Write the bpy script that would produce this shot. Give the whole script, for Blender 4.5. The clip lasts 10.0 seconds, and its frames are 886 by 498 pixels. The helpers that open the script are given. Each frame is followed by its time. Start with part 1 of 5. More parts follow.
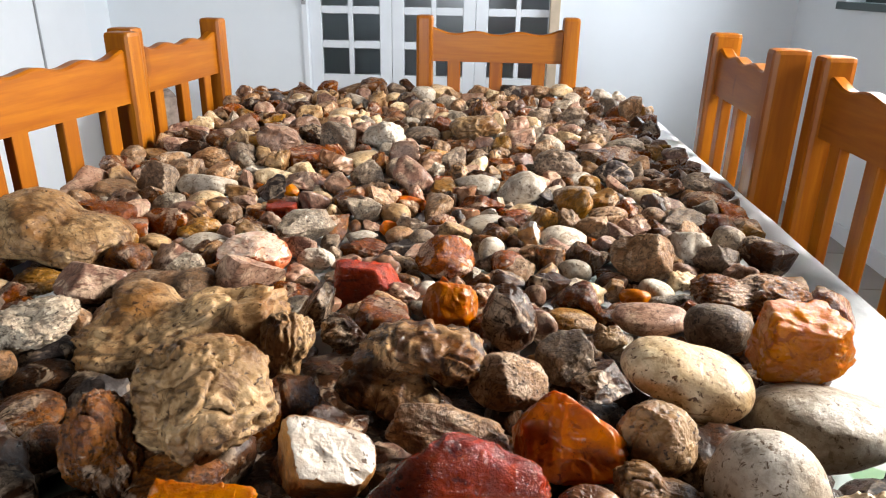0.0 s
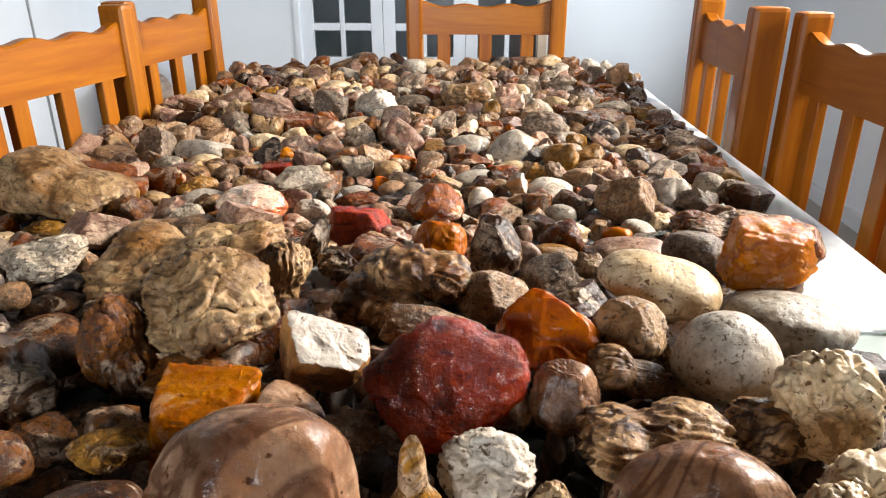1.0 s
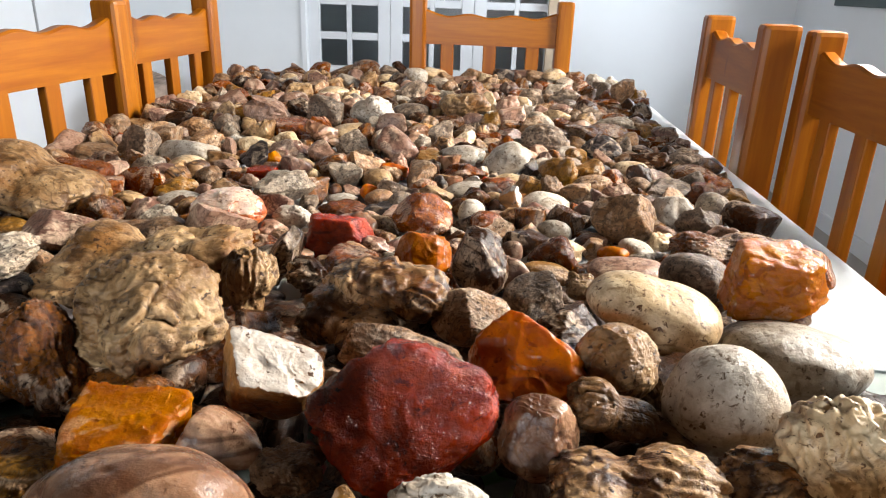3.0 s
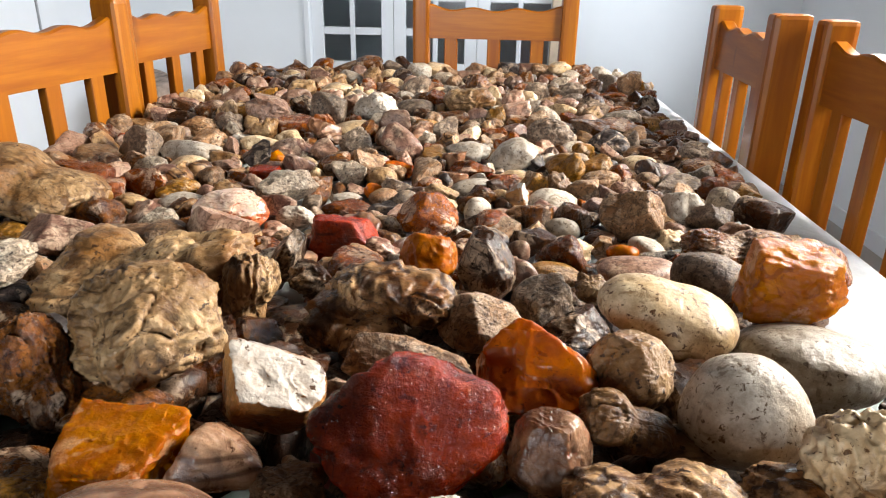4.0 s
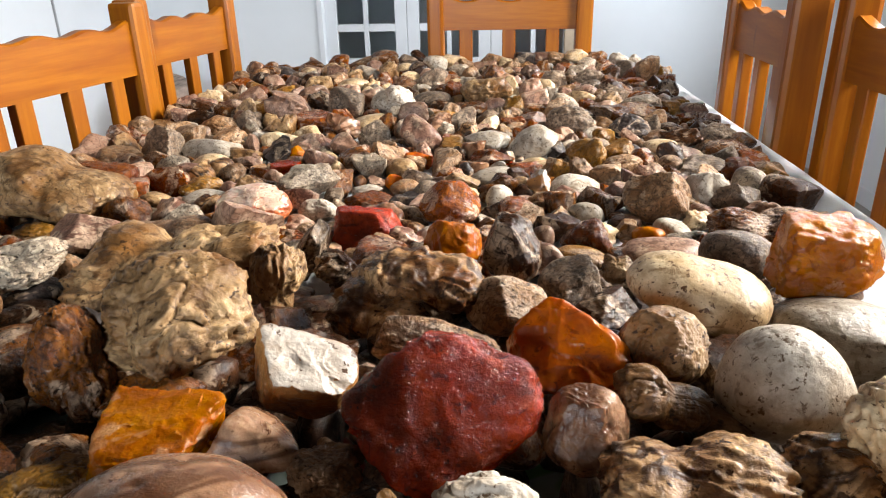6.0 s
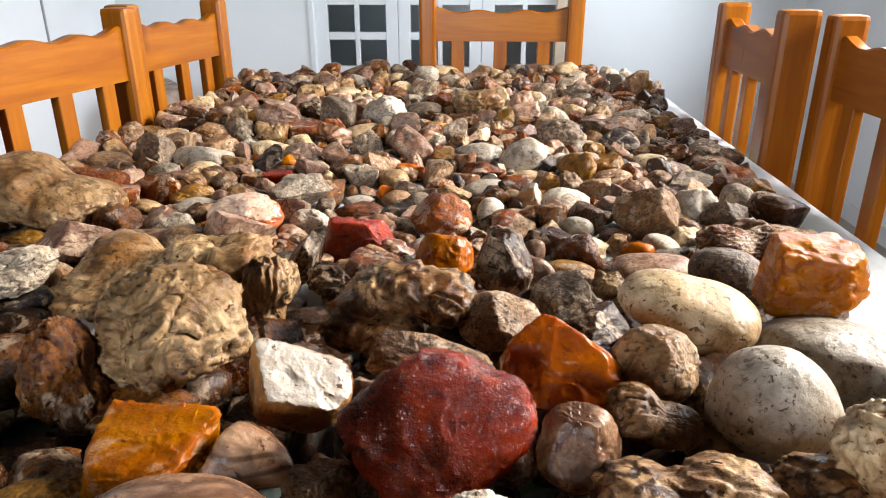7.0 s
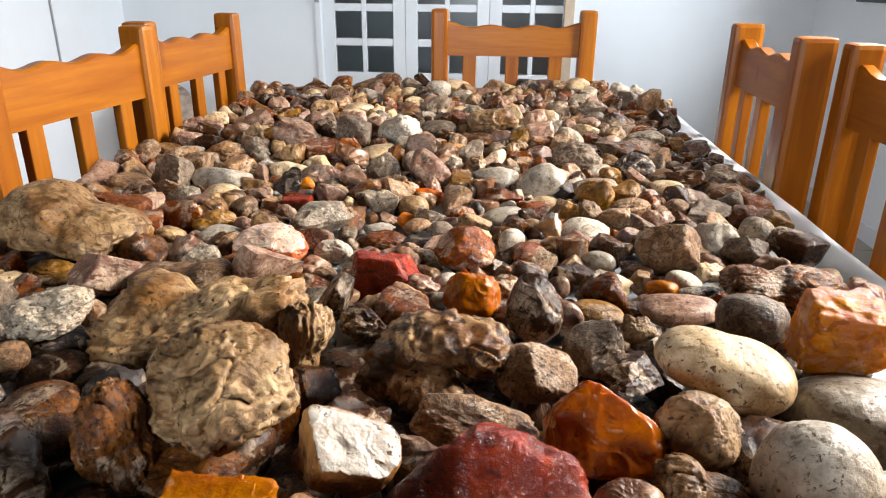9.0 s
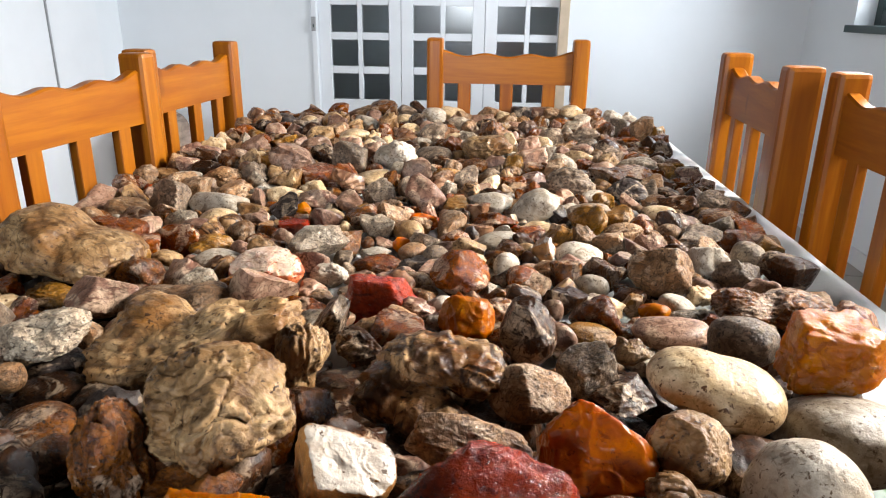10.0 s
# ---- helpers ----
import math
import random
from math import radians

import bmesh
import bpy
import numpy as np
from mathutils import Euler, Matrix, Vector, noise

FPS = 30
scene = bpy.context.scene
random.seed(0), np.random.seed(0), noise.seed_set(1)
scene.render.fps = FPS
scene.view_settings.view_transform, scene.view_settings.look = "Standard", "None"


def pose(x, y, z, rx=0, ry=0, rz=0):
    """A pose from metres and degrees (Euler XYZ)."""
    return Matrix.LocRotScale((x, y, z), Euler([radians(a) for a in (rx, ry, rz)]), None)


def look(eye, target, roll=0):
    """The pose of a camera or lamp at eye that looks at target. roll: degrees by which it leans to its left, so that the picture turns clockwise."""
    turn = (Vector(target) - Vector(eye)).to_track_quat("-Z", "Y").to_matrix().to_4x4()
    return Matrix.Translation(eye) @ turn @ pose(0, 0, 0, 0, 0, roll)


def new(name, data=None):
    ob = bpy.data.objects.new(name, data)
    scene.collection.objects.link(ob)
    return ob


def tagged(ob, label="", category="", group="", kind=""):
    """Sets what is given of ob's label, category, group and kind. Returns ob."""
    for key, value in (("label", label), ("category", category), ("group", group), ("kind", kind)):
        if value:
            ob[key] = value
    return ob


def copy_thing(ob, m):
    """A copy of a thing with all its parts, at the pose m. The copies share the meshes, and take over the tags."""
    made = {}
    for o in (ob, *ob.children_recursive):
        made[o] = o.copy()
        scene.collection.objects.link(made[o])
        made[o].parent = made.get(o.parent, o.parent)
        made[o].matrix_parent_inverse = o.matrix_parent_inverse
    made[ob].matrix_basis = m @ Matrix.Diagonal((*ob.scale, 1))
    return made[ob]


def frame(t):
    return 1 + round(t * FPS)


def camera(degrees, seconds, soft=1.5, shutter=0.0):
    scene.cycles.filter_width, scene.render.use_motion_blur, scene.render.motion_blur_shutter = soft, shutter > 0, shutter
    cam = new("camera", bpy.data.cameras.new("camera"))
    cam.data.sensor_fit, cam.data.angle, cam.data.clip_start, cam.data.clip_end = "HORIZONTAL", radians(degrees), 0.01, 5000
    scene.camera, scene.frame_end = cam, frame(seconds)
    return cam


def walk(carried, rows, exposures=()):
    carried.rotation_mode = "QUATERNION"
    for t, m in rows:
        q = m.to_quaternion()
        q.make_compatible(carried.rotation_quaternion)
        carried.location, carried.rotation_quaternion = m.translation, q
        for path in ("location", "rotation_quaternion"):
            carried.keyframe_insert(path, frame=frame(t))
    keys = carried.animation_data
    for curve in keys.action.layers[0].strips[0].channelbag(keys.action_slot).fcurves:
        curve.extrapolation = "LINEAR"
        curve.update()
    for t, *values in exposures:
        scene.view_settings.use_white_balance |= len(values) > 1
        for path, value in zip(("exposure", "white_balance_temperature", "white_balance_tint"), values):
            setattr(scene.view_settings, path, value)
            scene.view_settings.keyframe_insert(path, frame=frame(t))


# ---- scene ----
cam = camera(65.7, 10.0, soft=1.1)
PATH = [
    (0, (0.199, 0.037, 1.12), (0.075, 1.896, 0.392), 1.0),
    (0.5, (0.202, 0.034, 1.113), (0.076, 1.892, 0.382), 1.2),
    (1, (0.21, -0.015, 1.083), (0.097, 1.832, 0.325), -0.1),
    (1.5, (0.214, -0.034, 1.063), (0.048, 1.803, 0.29), 0.4),
    (2, (0.198, 0.0, 1.072), (0.108, 1.867, 0.36), 4.1),
    (2.5, (0.201, 0.018, 1.078), (0.068, 1.881, 0.363), 2.1),
    (3, (0.228, 0.032, 1.065), (0.105, 1.894, 0.344), 1.9),
    (4.5, (0.227, 0.054, 1.067), (0.066, 1.905, 0.326), -0.1),
    (5, (0.229, 0.058, 1.061), (0.05, 1.909, 0.324), -1.5),
    (5.5, (0.226, 0.052, 1.06), (0.029, 1.899, 0.32), -1.4),
    (6.8, (0.219, 0.045, 1.054), (0.049, 1.887, 0.293), -0.5),
    (7, (0.218, 0.045, 1.064), (0.058, 1.901, 0.335), -0.1),
    (7.5, (0.211, 0.041, 1.076), (0.048, 1.901, 0.358), 0.3),
    (8, (0.204, 0.049, 1.12), (0.071, 1.956, 0.531), -1.0),
    (8.5, (0.192, 0.05, 1.107), (-0.003, 1.924, 0.436), -0.8),
    (9, (0.189, 0.051, 1.103), (0.029, 1.907, 0.374), 0.5),
    (9.5, (0.189, 0.047, 1.107), (0.031, 1.924, 0.434), 0.0),
    (10, (0.19, 0.042, 1.103), (0.041, 1.925, 0.446), 0.7),
]
walk(cam, [(t, look(eye, target, roll)) for t, eye, target, roll in PATH])

# world, daylight through the openings
SUN_EL, SUN_AZ = radians(38), radians(70)
world = bpy.data.worlds.new("sky")
scene.world = world
world.use_nodes = True
wn = world.node_tree
sky = wn.nodes.new("ShaderNodeTexSky")
sky.sky_type, sky.sun_disc, sky.sun_elevation, sky.sun_rotation = "NISHITA", False, SUN_EL, SUN_AZ
wn.links.new(sky.outputs[0], wn.nodes["Background"].inputs[0])
wn.nodes["Background"].inputs[1].default_value = 0.1


def area_lamp(name, m, w, h, watts, colour, spread=180):
    data = bpy.data.lights.new(name, "AREA")
    data.shape, data.size, data.size_y, data.energy, data.color = "RECTANGLE", w, h, watts, colour
    data.spread = radians(spread)
    ob = new(name, data)
    ob.matrix_world = m
    return tagged(ob, "daylight entering at the opening", "daylight", kind="structure")


area_lamp("window_daylight", look((1.90, 3.0, 1.68), (-0.6, 2.75, 0.85)), 1.2, 1.0, 64, (0.89, 0.945, 1.0), 138)
area_lamp("window_daylight", look((1.90, 1.27, 1.76), (0.1, 0.82, 0.70)), 0.8, 0.7, 98, (1.0, 0.945, 0.87), 125)
area_lamp("window_daylight", look((-0.32, -2.56, 1.525), (-0.32, 2, 1.525)), 0.5, 0.85, 20, (0.86, 0.93, 1.0), 70)
scene.view_settings.exposure = -0.36

# ---- materials ----
def material(name):
    m = bpy.data.materials.new(name)
    m.use_nodes = True
    nt = m.node_tree
    return m, nt, nt.nodes["Principled BSDF"]


def node(nt, kind, **values):
    n = nt.nodes.new(kind)
    for key, value in values.items():
        n.inputs[key.replace("_", " ")].default_value = value
    return n


def ramp(nt, fac, stops):
    n = nt.nodes.new("ShaderNodeValToRGB")
    el = n.color_ramp.elements
    while len(el) < len(stops):
        el.new(0.5)
    for e, (p, c) in zip(el, stops):
        e.position, e.color = p, (*c, 1) if len(c) == 3 else (c[0], c[0], c[0], 1)
    nt.links.new(fac, n.inputs[0])
    return n.outputs[0]


def mixed(nt, fac, a, b, blend="MIX"):
    n = nt.nodes.new("ShaderNodeMix")
    n.data_type, n.blend_type = "RGBA", blend
    for socket, value in ((n.inputs[0], fac), (n.inputs[6], a), (n.inputs[7], b)):
        if isinstance(value, (int, float)):
            socket.default_value = value
        elif isinstance(value, tuple):
            socket.default_value = (*value, 1)
        else:
            nt.links.new(value, socket)
    return n.outputs[2]


def coords(nt, shift=True, stretch=(1, 1, 1), islands=False):
    """Object coordinates, moved by the object's own random number."""
    tc = nt.nodes.new("ShaderNodeTexCoord")
    mp = nt.nodes.new("ShaderNodeMapping")
    mp.inputs["Scale"].default_value = stretch
    nt.links.new(tc.outputs["Object"], mp.inputs[0])
    if shift:
        src = nt.nodes.new("ShaderNodeNewGeometry").outputs["Random Per Island"] if islands else nt.nodes.new("ShaderNodeObjectInfo").outputs["Random"]
        mul = nt.nodes.new("ShaderNodeMath")
        mul.operation = "MULTIPLY"
        mul.inputs[1].default_value = 37.0
        nt.links.new(src, mul.inputs[0])
        nt.links.new(mul.outputs[0], mp.inputs["Location"])
    return mp.outputs[0]


def noise_out(nt, co, scale, detail=4.0, rough=0.6, warp=0.0):
    n = node(nt, "ShaderNodeTexNoise", Scale=scale, Detail=detail, Roughness=rough, Distortion=warp)
    nt.links.new(co, n.inputs["Vector"])
    return n.outputs["Fac"]


def bumped(nt, bsdf, heights):
    last = None
    for h, strength, dist in heights:
        b = node(nt, "ShaderNodeBump", Strength=strength, Distance=dist)
        nt.links.new(h, b.inputs["Height"])
        if last:
            nt.links.new(last, b.inputs["Normal"])
        last = b.outputs[0]
    nt.links.new(last, bsdf.inputs["Normal"])


def stone_mat(name, light, mid, dark, grain=105, blotch=36, spots=0.5, rough=(0.24, 0.55), relief=1.1, veins=0.0, clear=0.0, islands=False, coat=0.0, cracks=0.6, sat=1.16, cortex=0.72, shine=0.34, low=0.42):
    """Stone: two tones in blotches, dark pits and stains, fine grain; clear: how far light goes into it."""
    m, nt, bsdf = material(name)
    co = coords(nt, islands=islands)
    # joined small stones lose pale patches, a darker copy imitating shade in gaps
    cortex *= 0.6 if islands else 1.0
    big = noise_out(nt, co, blotch, 3, 0.55, 0.6)
    fine = noise_out(nt, co, grain, 6, 0.7)
    speck = noise_out(nt, co, grain * 2.3, 3, 0.6, 0.4)
    base = mixed(nt, ramp(nt, big, [(0.36, (0,)), (0.62, (1,))]), mid, light)
    if cortex:
        patch = ramp(nt, noise_out(nt, co, blotch * 0.75, 4, 0.6, 1.0), [(0.525, (0,)), (0.565, (cortex,))])
        base = mixed(nt, patch, base, (0.78, 0.61, 0.46))
        rim = ramp(nt, noise_out(nt, co, blotch * 0.6, 5, 0.65, 0.7), [(0.36, (0.85,)), (0.42, (0,))])
        base = mixed(nt, rim, base, tuple(0.5 * (a + b) for a, b in zip(mid, dark)))
    base = mixed(nt, ramp(nt, fine, [(0.34, (0.8,)), (0.62, (0,))]), base, tuple(0.5 * (a + b) for a, b in zip(mid, dark)))
    pits = ramp(nt, speck, [(0.27 + 0.13 * spots, (1,)), (0.33 + 0.14 * spots, (0,))])
    base = mixed(nt, pits, base, dark)
    stain = ramp(nt, noise_out(nt, co, blotch * 1.9, 5, 0.65, 1.2), [(0.50 + 0.1 * (1 - spots), (0,)), (0.60 + 0.05 * (1 - spots), (0.95,))])
    base = mixed(nt, stain, base, tuple(0.35 * a + 0.65 * b for a, b in zip(mid, dark)))
    fold = noise_out(nt, co, blotch * 1.5, 3, 0.5, 1.5)
    crack = ramp(nt, fold, [(0.455, (0,)), (0.495, (1,)), (0.505, (1,)), (0.545, (0,))])
    if veins:
        flow = noise_out(nt, co, blotch * 0.8, 2, 0.4, 2.0)
        mul = nt.nodes.new("ShaderNodeMath")
        mul.operation = "MULTIPLY"
        mul.inputs[1].default_value = 26.0
        nt.links.new(flow, mul.inputs[0])
        wave = nt.nodes.new("ShaderNodeMath")
        wave.operation = "SINE"
        nt.links.new(mul.outputs[0], wave.inputs[0])
        bands = ramp(nt, wave.outputs[0], [(0.05, (0,)), (0.55, (0.45 * veins,)), (0.9, (veins,))])
        base = mixed(nt, bands, base, dark)
    if cracks:
        scale = nt.nodes.new("ShaderNodeMath")
        scale.operation = "MULTIPLY"
        scale.inputs[1].default_value = cracks
        nt.links.new(crack, scale.inputs[0])
        base = mixed(nt, scale.outputs[0], base, dark)
    src = nt.nodes.new("ShaderNodeNewGeometry").outputs["Random Per Island"] if islands else nt.nodes.new("ShaderNodeObjectInfo").outputs["Random"]
    hsv = nt.nodes.new("ShaderNodeHueSaturation")
    nt.links.new(base, hsv.inputs["Color"])
    hsv.inputs["Saturation"].default_value = sat
    nt.links.new(ramp(nt, src, [(0.0, (low,)), (1.0, (1.0,))]), hsv.inputs["Value"])
    nt.links.new(hsv.outputs[0], bsdf.inputs["Base Color"])
    nt.links.new(ramp(nt, fine, [(0.3, (rough[1],)), (0.7, (rough[0],))]), bsdf.inputs["Roughness"])
    bumped(nt, bsdf, [(big, 0.5 * relief, 0.006), (fine, relief, 0.0035), (pits, -0.5 * relief, 0.0015), (crack, -cracks, 0.003)])
    bsdf.inputs["Specular IOR Level"].default_value = shine
    if clear:
        bsdf.inputs["Subsurface Weight"].default_value = clear
        bsdf.inputs["Subsurface Radius"].default_value = (1.0, 0.35, 0.15)
        bsdf.inputs["Subsurface Scale"].default_value = 0.012
    bsdf.inputs["Coat Weight"].default_value = coat
    bsdf.inputs["Coat Roughness"].default_value = 0.12
    return m


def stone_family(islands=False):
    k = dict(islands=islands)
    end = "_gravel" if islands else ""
    return {
        "cream": stone_mat("cream_stone" + end, (0.82, 0.67, 0.46), (0.68, 0.48, 0.275), (0.12, 0.06, 0.03), spots=0.62, relief=0.3, cracks=0.0, rough=(0.25, 0.45), low=0.7, sat=1.08, cortex=0.0, **k),
        "tan": stone_mat("tan_stone" + end, (0.60, 0.40, 0.25), (0.40, 0.22, 0.12), (0.06, 0.035, 0.02), spots=0.6, **k),
        "brown": stone_mat("brown_stone" + end, (0.34, 0.15, 0.062), (0.16, 0.062, 0.026), (0.03, 0.015, 0.010), spots=0.6, rough=(0.10, 0.42), **k),
        # umber: a real dark stone, pushed darker to stand for shade in gaps
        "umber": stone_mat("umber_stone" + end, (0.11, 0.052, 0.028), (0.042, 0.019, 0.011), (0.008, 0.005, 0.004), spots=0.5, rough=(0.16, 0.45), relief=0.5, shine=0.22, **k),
        "grey": stone_mat("grey_stone" + end, (0.52, 0.41, 0.31), (0.29, 0.20, 0.14), (0.05, 0.04, 0.035), spots=0.6, **k),
        "slate": stone_mat("slate_stone" + end, (0.13, 0.10, 0.09), (0.05, 0.038, 0.034), (0.012, 0.010, 0.010), spots=0.6, rough=(0.2, 0.5), relief=0.6, shine=0.25, **k),
        "white": stone_mat("white_stone" + end, (0.76, 0.70, 0.61), (0.52, 0.44, 0.35), (0.12, 0.075, 0.045), spots=0.55, relief=0.5, cracks=0.12, sat=1.12, low=0.62, cortex=0.0, **k),
        "chalk": stone_mat("chalk_stone" + end, (0.76, 0.67, 0.54), (0.50, 0.40, 0.30), (0.09, 0.065, 0.05), spots=0.7, blotch=40, cracks=0.6, **k),
        "pink": stone_mat("pink_stone" + end, (0.66, 0.46, 0.36), (0.47, 0.285, 0.205), (0.10, 0.05, 0.035), spots=0.4, relief=0.35, **k),
        "mauve": stone_mat("mauve_stone" + end, (0.42, 0.275, 0.21), (0.26, 0.145, 0.11), (0.05, 0.025, 0.02), spots=0.4, relief=0.4, rough=(0.22, 0.45), **k),
        "rust": stone_mat("rust_stone" + end, (0.36, 0.13, 0.05), (0.22, 0.062, 0.024), (0.05, 0.016, 0.009), spots=0.55, rough=(0.10, 0.4), **k),
        "red": stone_mat("red_agate" + end, (0.42, 0.040, 0.010), (0.25, 0.021, 0.006), (0.04, 0.008, 0.005), grain=110, spots=0.15, rough=(0.10, 0.30), relief=1.1, clear=0.3, coat=0.0, cracks=0.05, sat=1.1, cortex=0.0, shine=0.5, low=0.85, **k),
        "orange": stone_mat("orange_agate" + end, (0.52, 0.135, 0.020), (0.36, 0.072, 0.010), (0.14, 0.03, 0.008), grain=70, spots=0.25, rough=(0.22, 0.45), relief=0.2, clear=0.2, coat=0.0, cracks=0.1, sat=1.2, cortex=0.05, low=0.8, shine=0.3, **k),
        "amber": stone_mat("amber_quartz" + end, (0.52, 0.205, 0.04), (0.37, 0.105, 0.014), (0.16, 0.045, 0.012), grain=60, blotch=26, spots=0.12, rough=(0.08, 0.3), relief=0.8, clear=0.3, coat=0.0, cracks=0.1, sat=1.12, cortex=0.35, low=0.8, shine=0.25, **k),
        "ochre": stone_mat("ochre_stone" + end, (0.50, 0.275, 0.095), (0.34, 0.165, 0.05), (0.08, 0.04, 0.015), spots=0.6, **k),
        "swirl": stone_mat("swirled_agate" + end, (0.56, 0.38, 0.27), (0.24, 0.125, 0.075), (0.07, 0.030, 0.018), low=0.85, grain=70, blotch=19, spots=0.3, veins=0.75, relief=0.45, rough=(0.12, 0.36), cracks=0.1, sat=1.15, cortex=0.0, clear=0.12, **k),
        "banded": stone_mat("banded_stone" + end, (0.76, 0.51, 0.29), (0.19, 0.078, 0.030), (0.03, 0.012, 0.006), grain=75, spots=0.5, veins=0.9, low=0.85, relief=0.8, blotch=22, rough=(0.16, 0.42), cracks=0.5, cortex=0.0, sat=1.1, **k),
        "nodule": stone_mat("nodule_crust" + end, (0.66, 0.46, 0.265), (0.28, 0.14, 0.058), (0.045, 0.02, 0.009), grain=85, blotch=15, spots=0.5, relief=0.9, rough=(0.2, 0.5), cracks=0.55, sat=1.1, cortex=0.0, low=0.62, **k),
    }


def rind_mat(name, crust, crust_dark, body, body_dark, facing, clear=0.0):
    """A stone with a pale weathered rind on one broken face and a darker body, parted along an uneven line."""
    m, nt, bsdf = material(name)
    co = coords(nt)
    tc = nt.nodes.new("ShaderNodeTexCoord")
    dot = nt.nodes.new("ShaderNodeVectorMath")
    dot.operation = "DOT_PRODUCT"
    nt.links.new(tc.outputs["Normal"], dot.inputs[0])
    dot.inputs[1].default_value = facing
    edge = node(nt, "ShaderNodeMath")
    edge.operation = "MULTIPLY_ADD"
    nt.links.new(noise_out(nt, co, 60, 4, 0.6), edge.inputs[0])
    edge.inputs[1].default_value = 0.5
    nt.links.new(dot.outputs["Value"], edge.inputs[2])
    upper = ramp(nt, edge.outputs[0], [(0.93, (0,)), (0.98, (1,))])
    fine = noise_out(nt, co, 80, 6, 0.7)
    spot = ramp(nt, noise_out(nt, co, 130, 3), [(0.33, (1,)), (0.38, (0,))])
    a = mixed(nt, ramp(nt, fine, [(0.35, (1,)), (0.6, (0,))]), crust, crust_dark)
    b = mixed(nt, ramp(nt, noise_out(nt, co, 40, 5, 0.6, 0.8), [(0.38, (0,)), (0.62, (1,))]), body, body_dark)
    c = mixed(nt, upper, b, a)
    c = mixed(nt, spot, c, tuple(0.4 * v for v in body_dark))
    nt.links.new(c, bsdf.inputs["Base Color"])
    bsdf.inputs["Roughness"].default_value = 0.32
    bsdf.inputs["Coat Weight"].default_value = 0.25
    if clear:
        bsdf.inputs["Subsurface Weight"].default_value = clear
        bsdf.inputs["Subsurface Radius"].default_value = (1.0, 0.4, 0.2)
        bsdf.inputs["Subsurface Scale"].default_value = 0.008
    bumped(nt, bsdf, [(fine, 0.6, 0.003), (upper, 0.4, 0.001)])
    return m


STONE = stone_family()
STONE["rind_white"] = rind_mat("white_rinded_stone", (0.54, 0.49, 0.43), (0.40, 0.32, 0.25), (0.44, 0.20, 0.055), (0.16, 0.07, 0.025), (0.42, -0.35, 0.84))
STONE["rind_orange"] = rind_mat("white_topped_agate", (0.78, 0.62, 0.50), (0.52, 0.30, 0.20), (0.55, 0.15, 0.04), (0.30, 0.06, 0.02), (0.05, -0.3, 0.95), 0.3)
# the same stones for joined meshes, fewer pale patches as painted shade
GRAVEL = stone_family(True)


def wood_mat(name, light, dark, along=(1, 1, 0.07)):
    m, nt, bsdf = material(name)
    co = coords(nt, stretch=along)
    flow = noise_out(nt, co, 26, 4, 0.6, 0.8)
    fine = noise_out(nt, co, 150, 3, 0.6)
    knot = noise_out(nt, coords(nt, stretch=(1, 1, 0.5)), 9, 2, 0.5)
    c = mixed(nt, ramp(nt, flow, [(0.35, (0,)), (0.68, (1,))]), light, dark)
    c = mixed(nt, ramp(nt, fine, [(0.35, (0.35,)), (0.6, (0,))]), c, dark)
    c = mixed(nt, ramp(nt, knot, [(0.71, (0,)), (0.76, (0.8,))]), c, (0.12, 0.03, 0.006))
    nt.links.new(c, bsdf.inputs["Base Color"])
    bsdf.inputs["Roughness"].default_value = 0.38
    bsdf.inputs["Specular IOR Level"].default_value = 0.3
    bsdf.inputs["Coat Weight"].default_value = 0.07
    bsdf.inputs["Coat Roughness"].default_value = 0.2
    bumped(nt, bsdf, [(flow, 0.12, 0.002), (fine, 0.08, 0.001)])
    return m


def plain_mat(name, colour, rough, scale=8, vary=0.12, bump=0.15, fine=120, metal=0.0):
    m, nt, bsdf = material(name)
    co = coords(nt, shift=False)
    big = noise_out(nt, co, scale, 4, 0.6)
    small = noise_out(nt, co, fine, 3, 0.6)
    c = mixed(nt, ramp(nt, big, [(0.3, (0,)), (0.7, (1,))]), tuple(v * (1 - vary) for v in colour), tuple(min(1, v * (1 + vary)) for v in colour))
    nt.links.new(c, bsdf.inputs["Base Color"])
    bsdf.inputs["Roughness"].default_value, bsdf.inputs["Metallic"].default_value = rough, metal
    bumped(nt, bsdf, [(big, bump, 0.004), (small, bump, 0.0008)])
    return m


PINE = wood_mat("varnished_pine", (0.36, 0.120, 0.002), (0.22, 0.056, 0.001))
PINE_RAIL = wood_mat("varnished_pine_rail", (0.36, 0.120, 0.002), (0.22, 0.056, 0.001), (0.07, 1, 1))
PAINT = plain_mat("white_wall_paint", (0.80, 0.84, 0.88), 0.6, 1.5, 0.03, 0.12, 60)
# unseen walls and ceiling, coloured dark so little light bounces to the table
UNSEEN_DARK = plain_mat("dark_unseen_wall", (0.09, 0.075, 0.06), 0.7, 2, 0.05, 0.12)
CEIL = plain_mat("dark_unseen_ceiling", (0.10, 0.083, 0.066), 0.7, 2, 0.02, 0.1)
GLOSS = plain_mat("white_gloss_paint", (0.80, 0.83, 0.87), 0.35, 3, 0.03, 0.06)
JAMB = plain_mat("bare_door_jamb", (0.58, 0.46, 0.33), 0.6, 12, 0.12, 0.1)
TILE = plain_mat("cream_floor_tile", (0.36, 0.32, 0.27), 0.28, 5, 0.08, 0.05)
GROUT = plain_mat("floor_grout", (0.38, 0.35, 0.31), 0.8, 30, 0.1, 0.2)
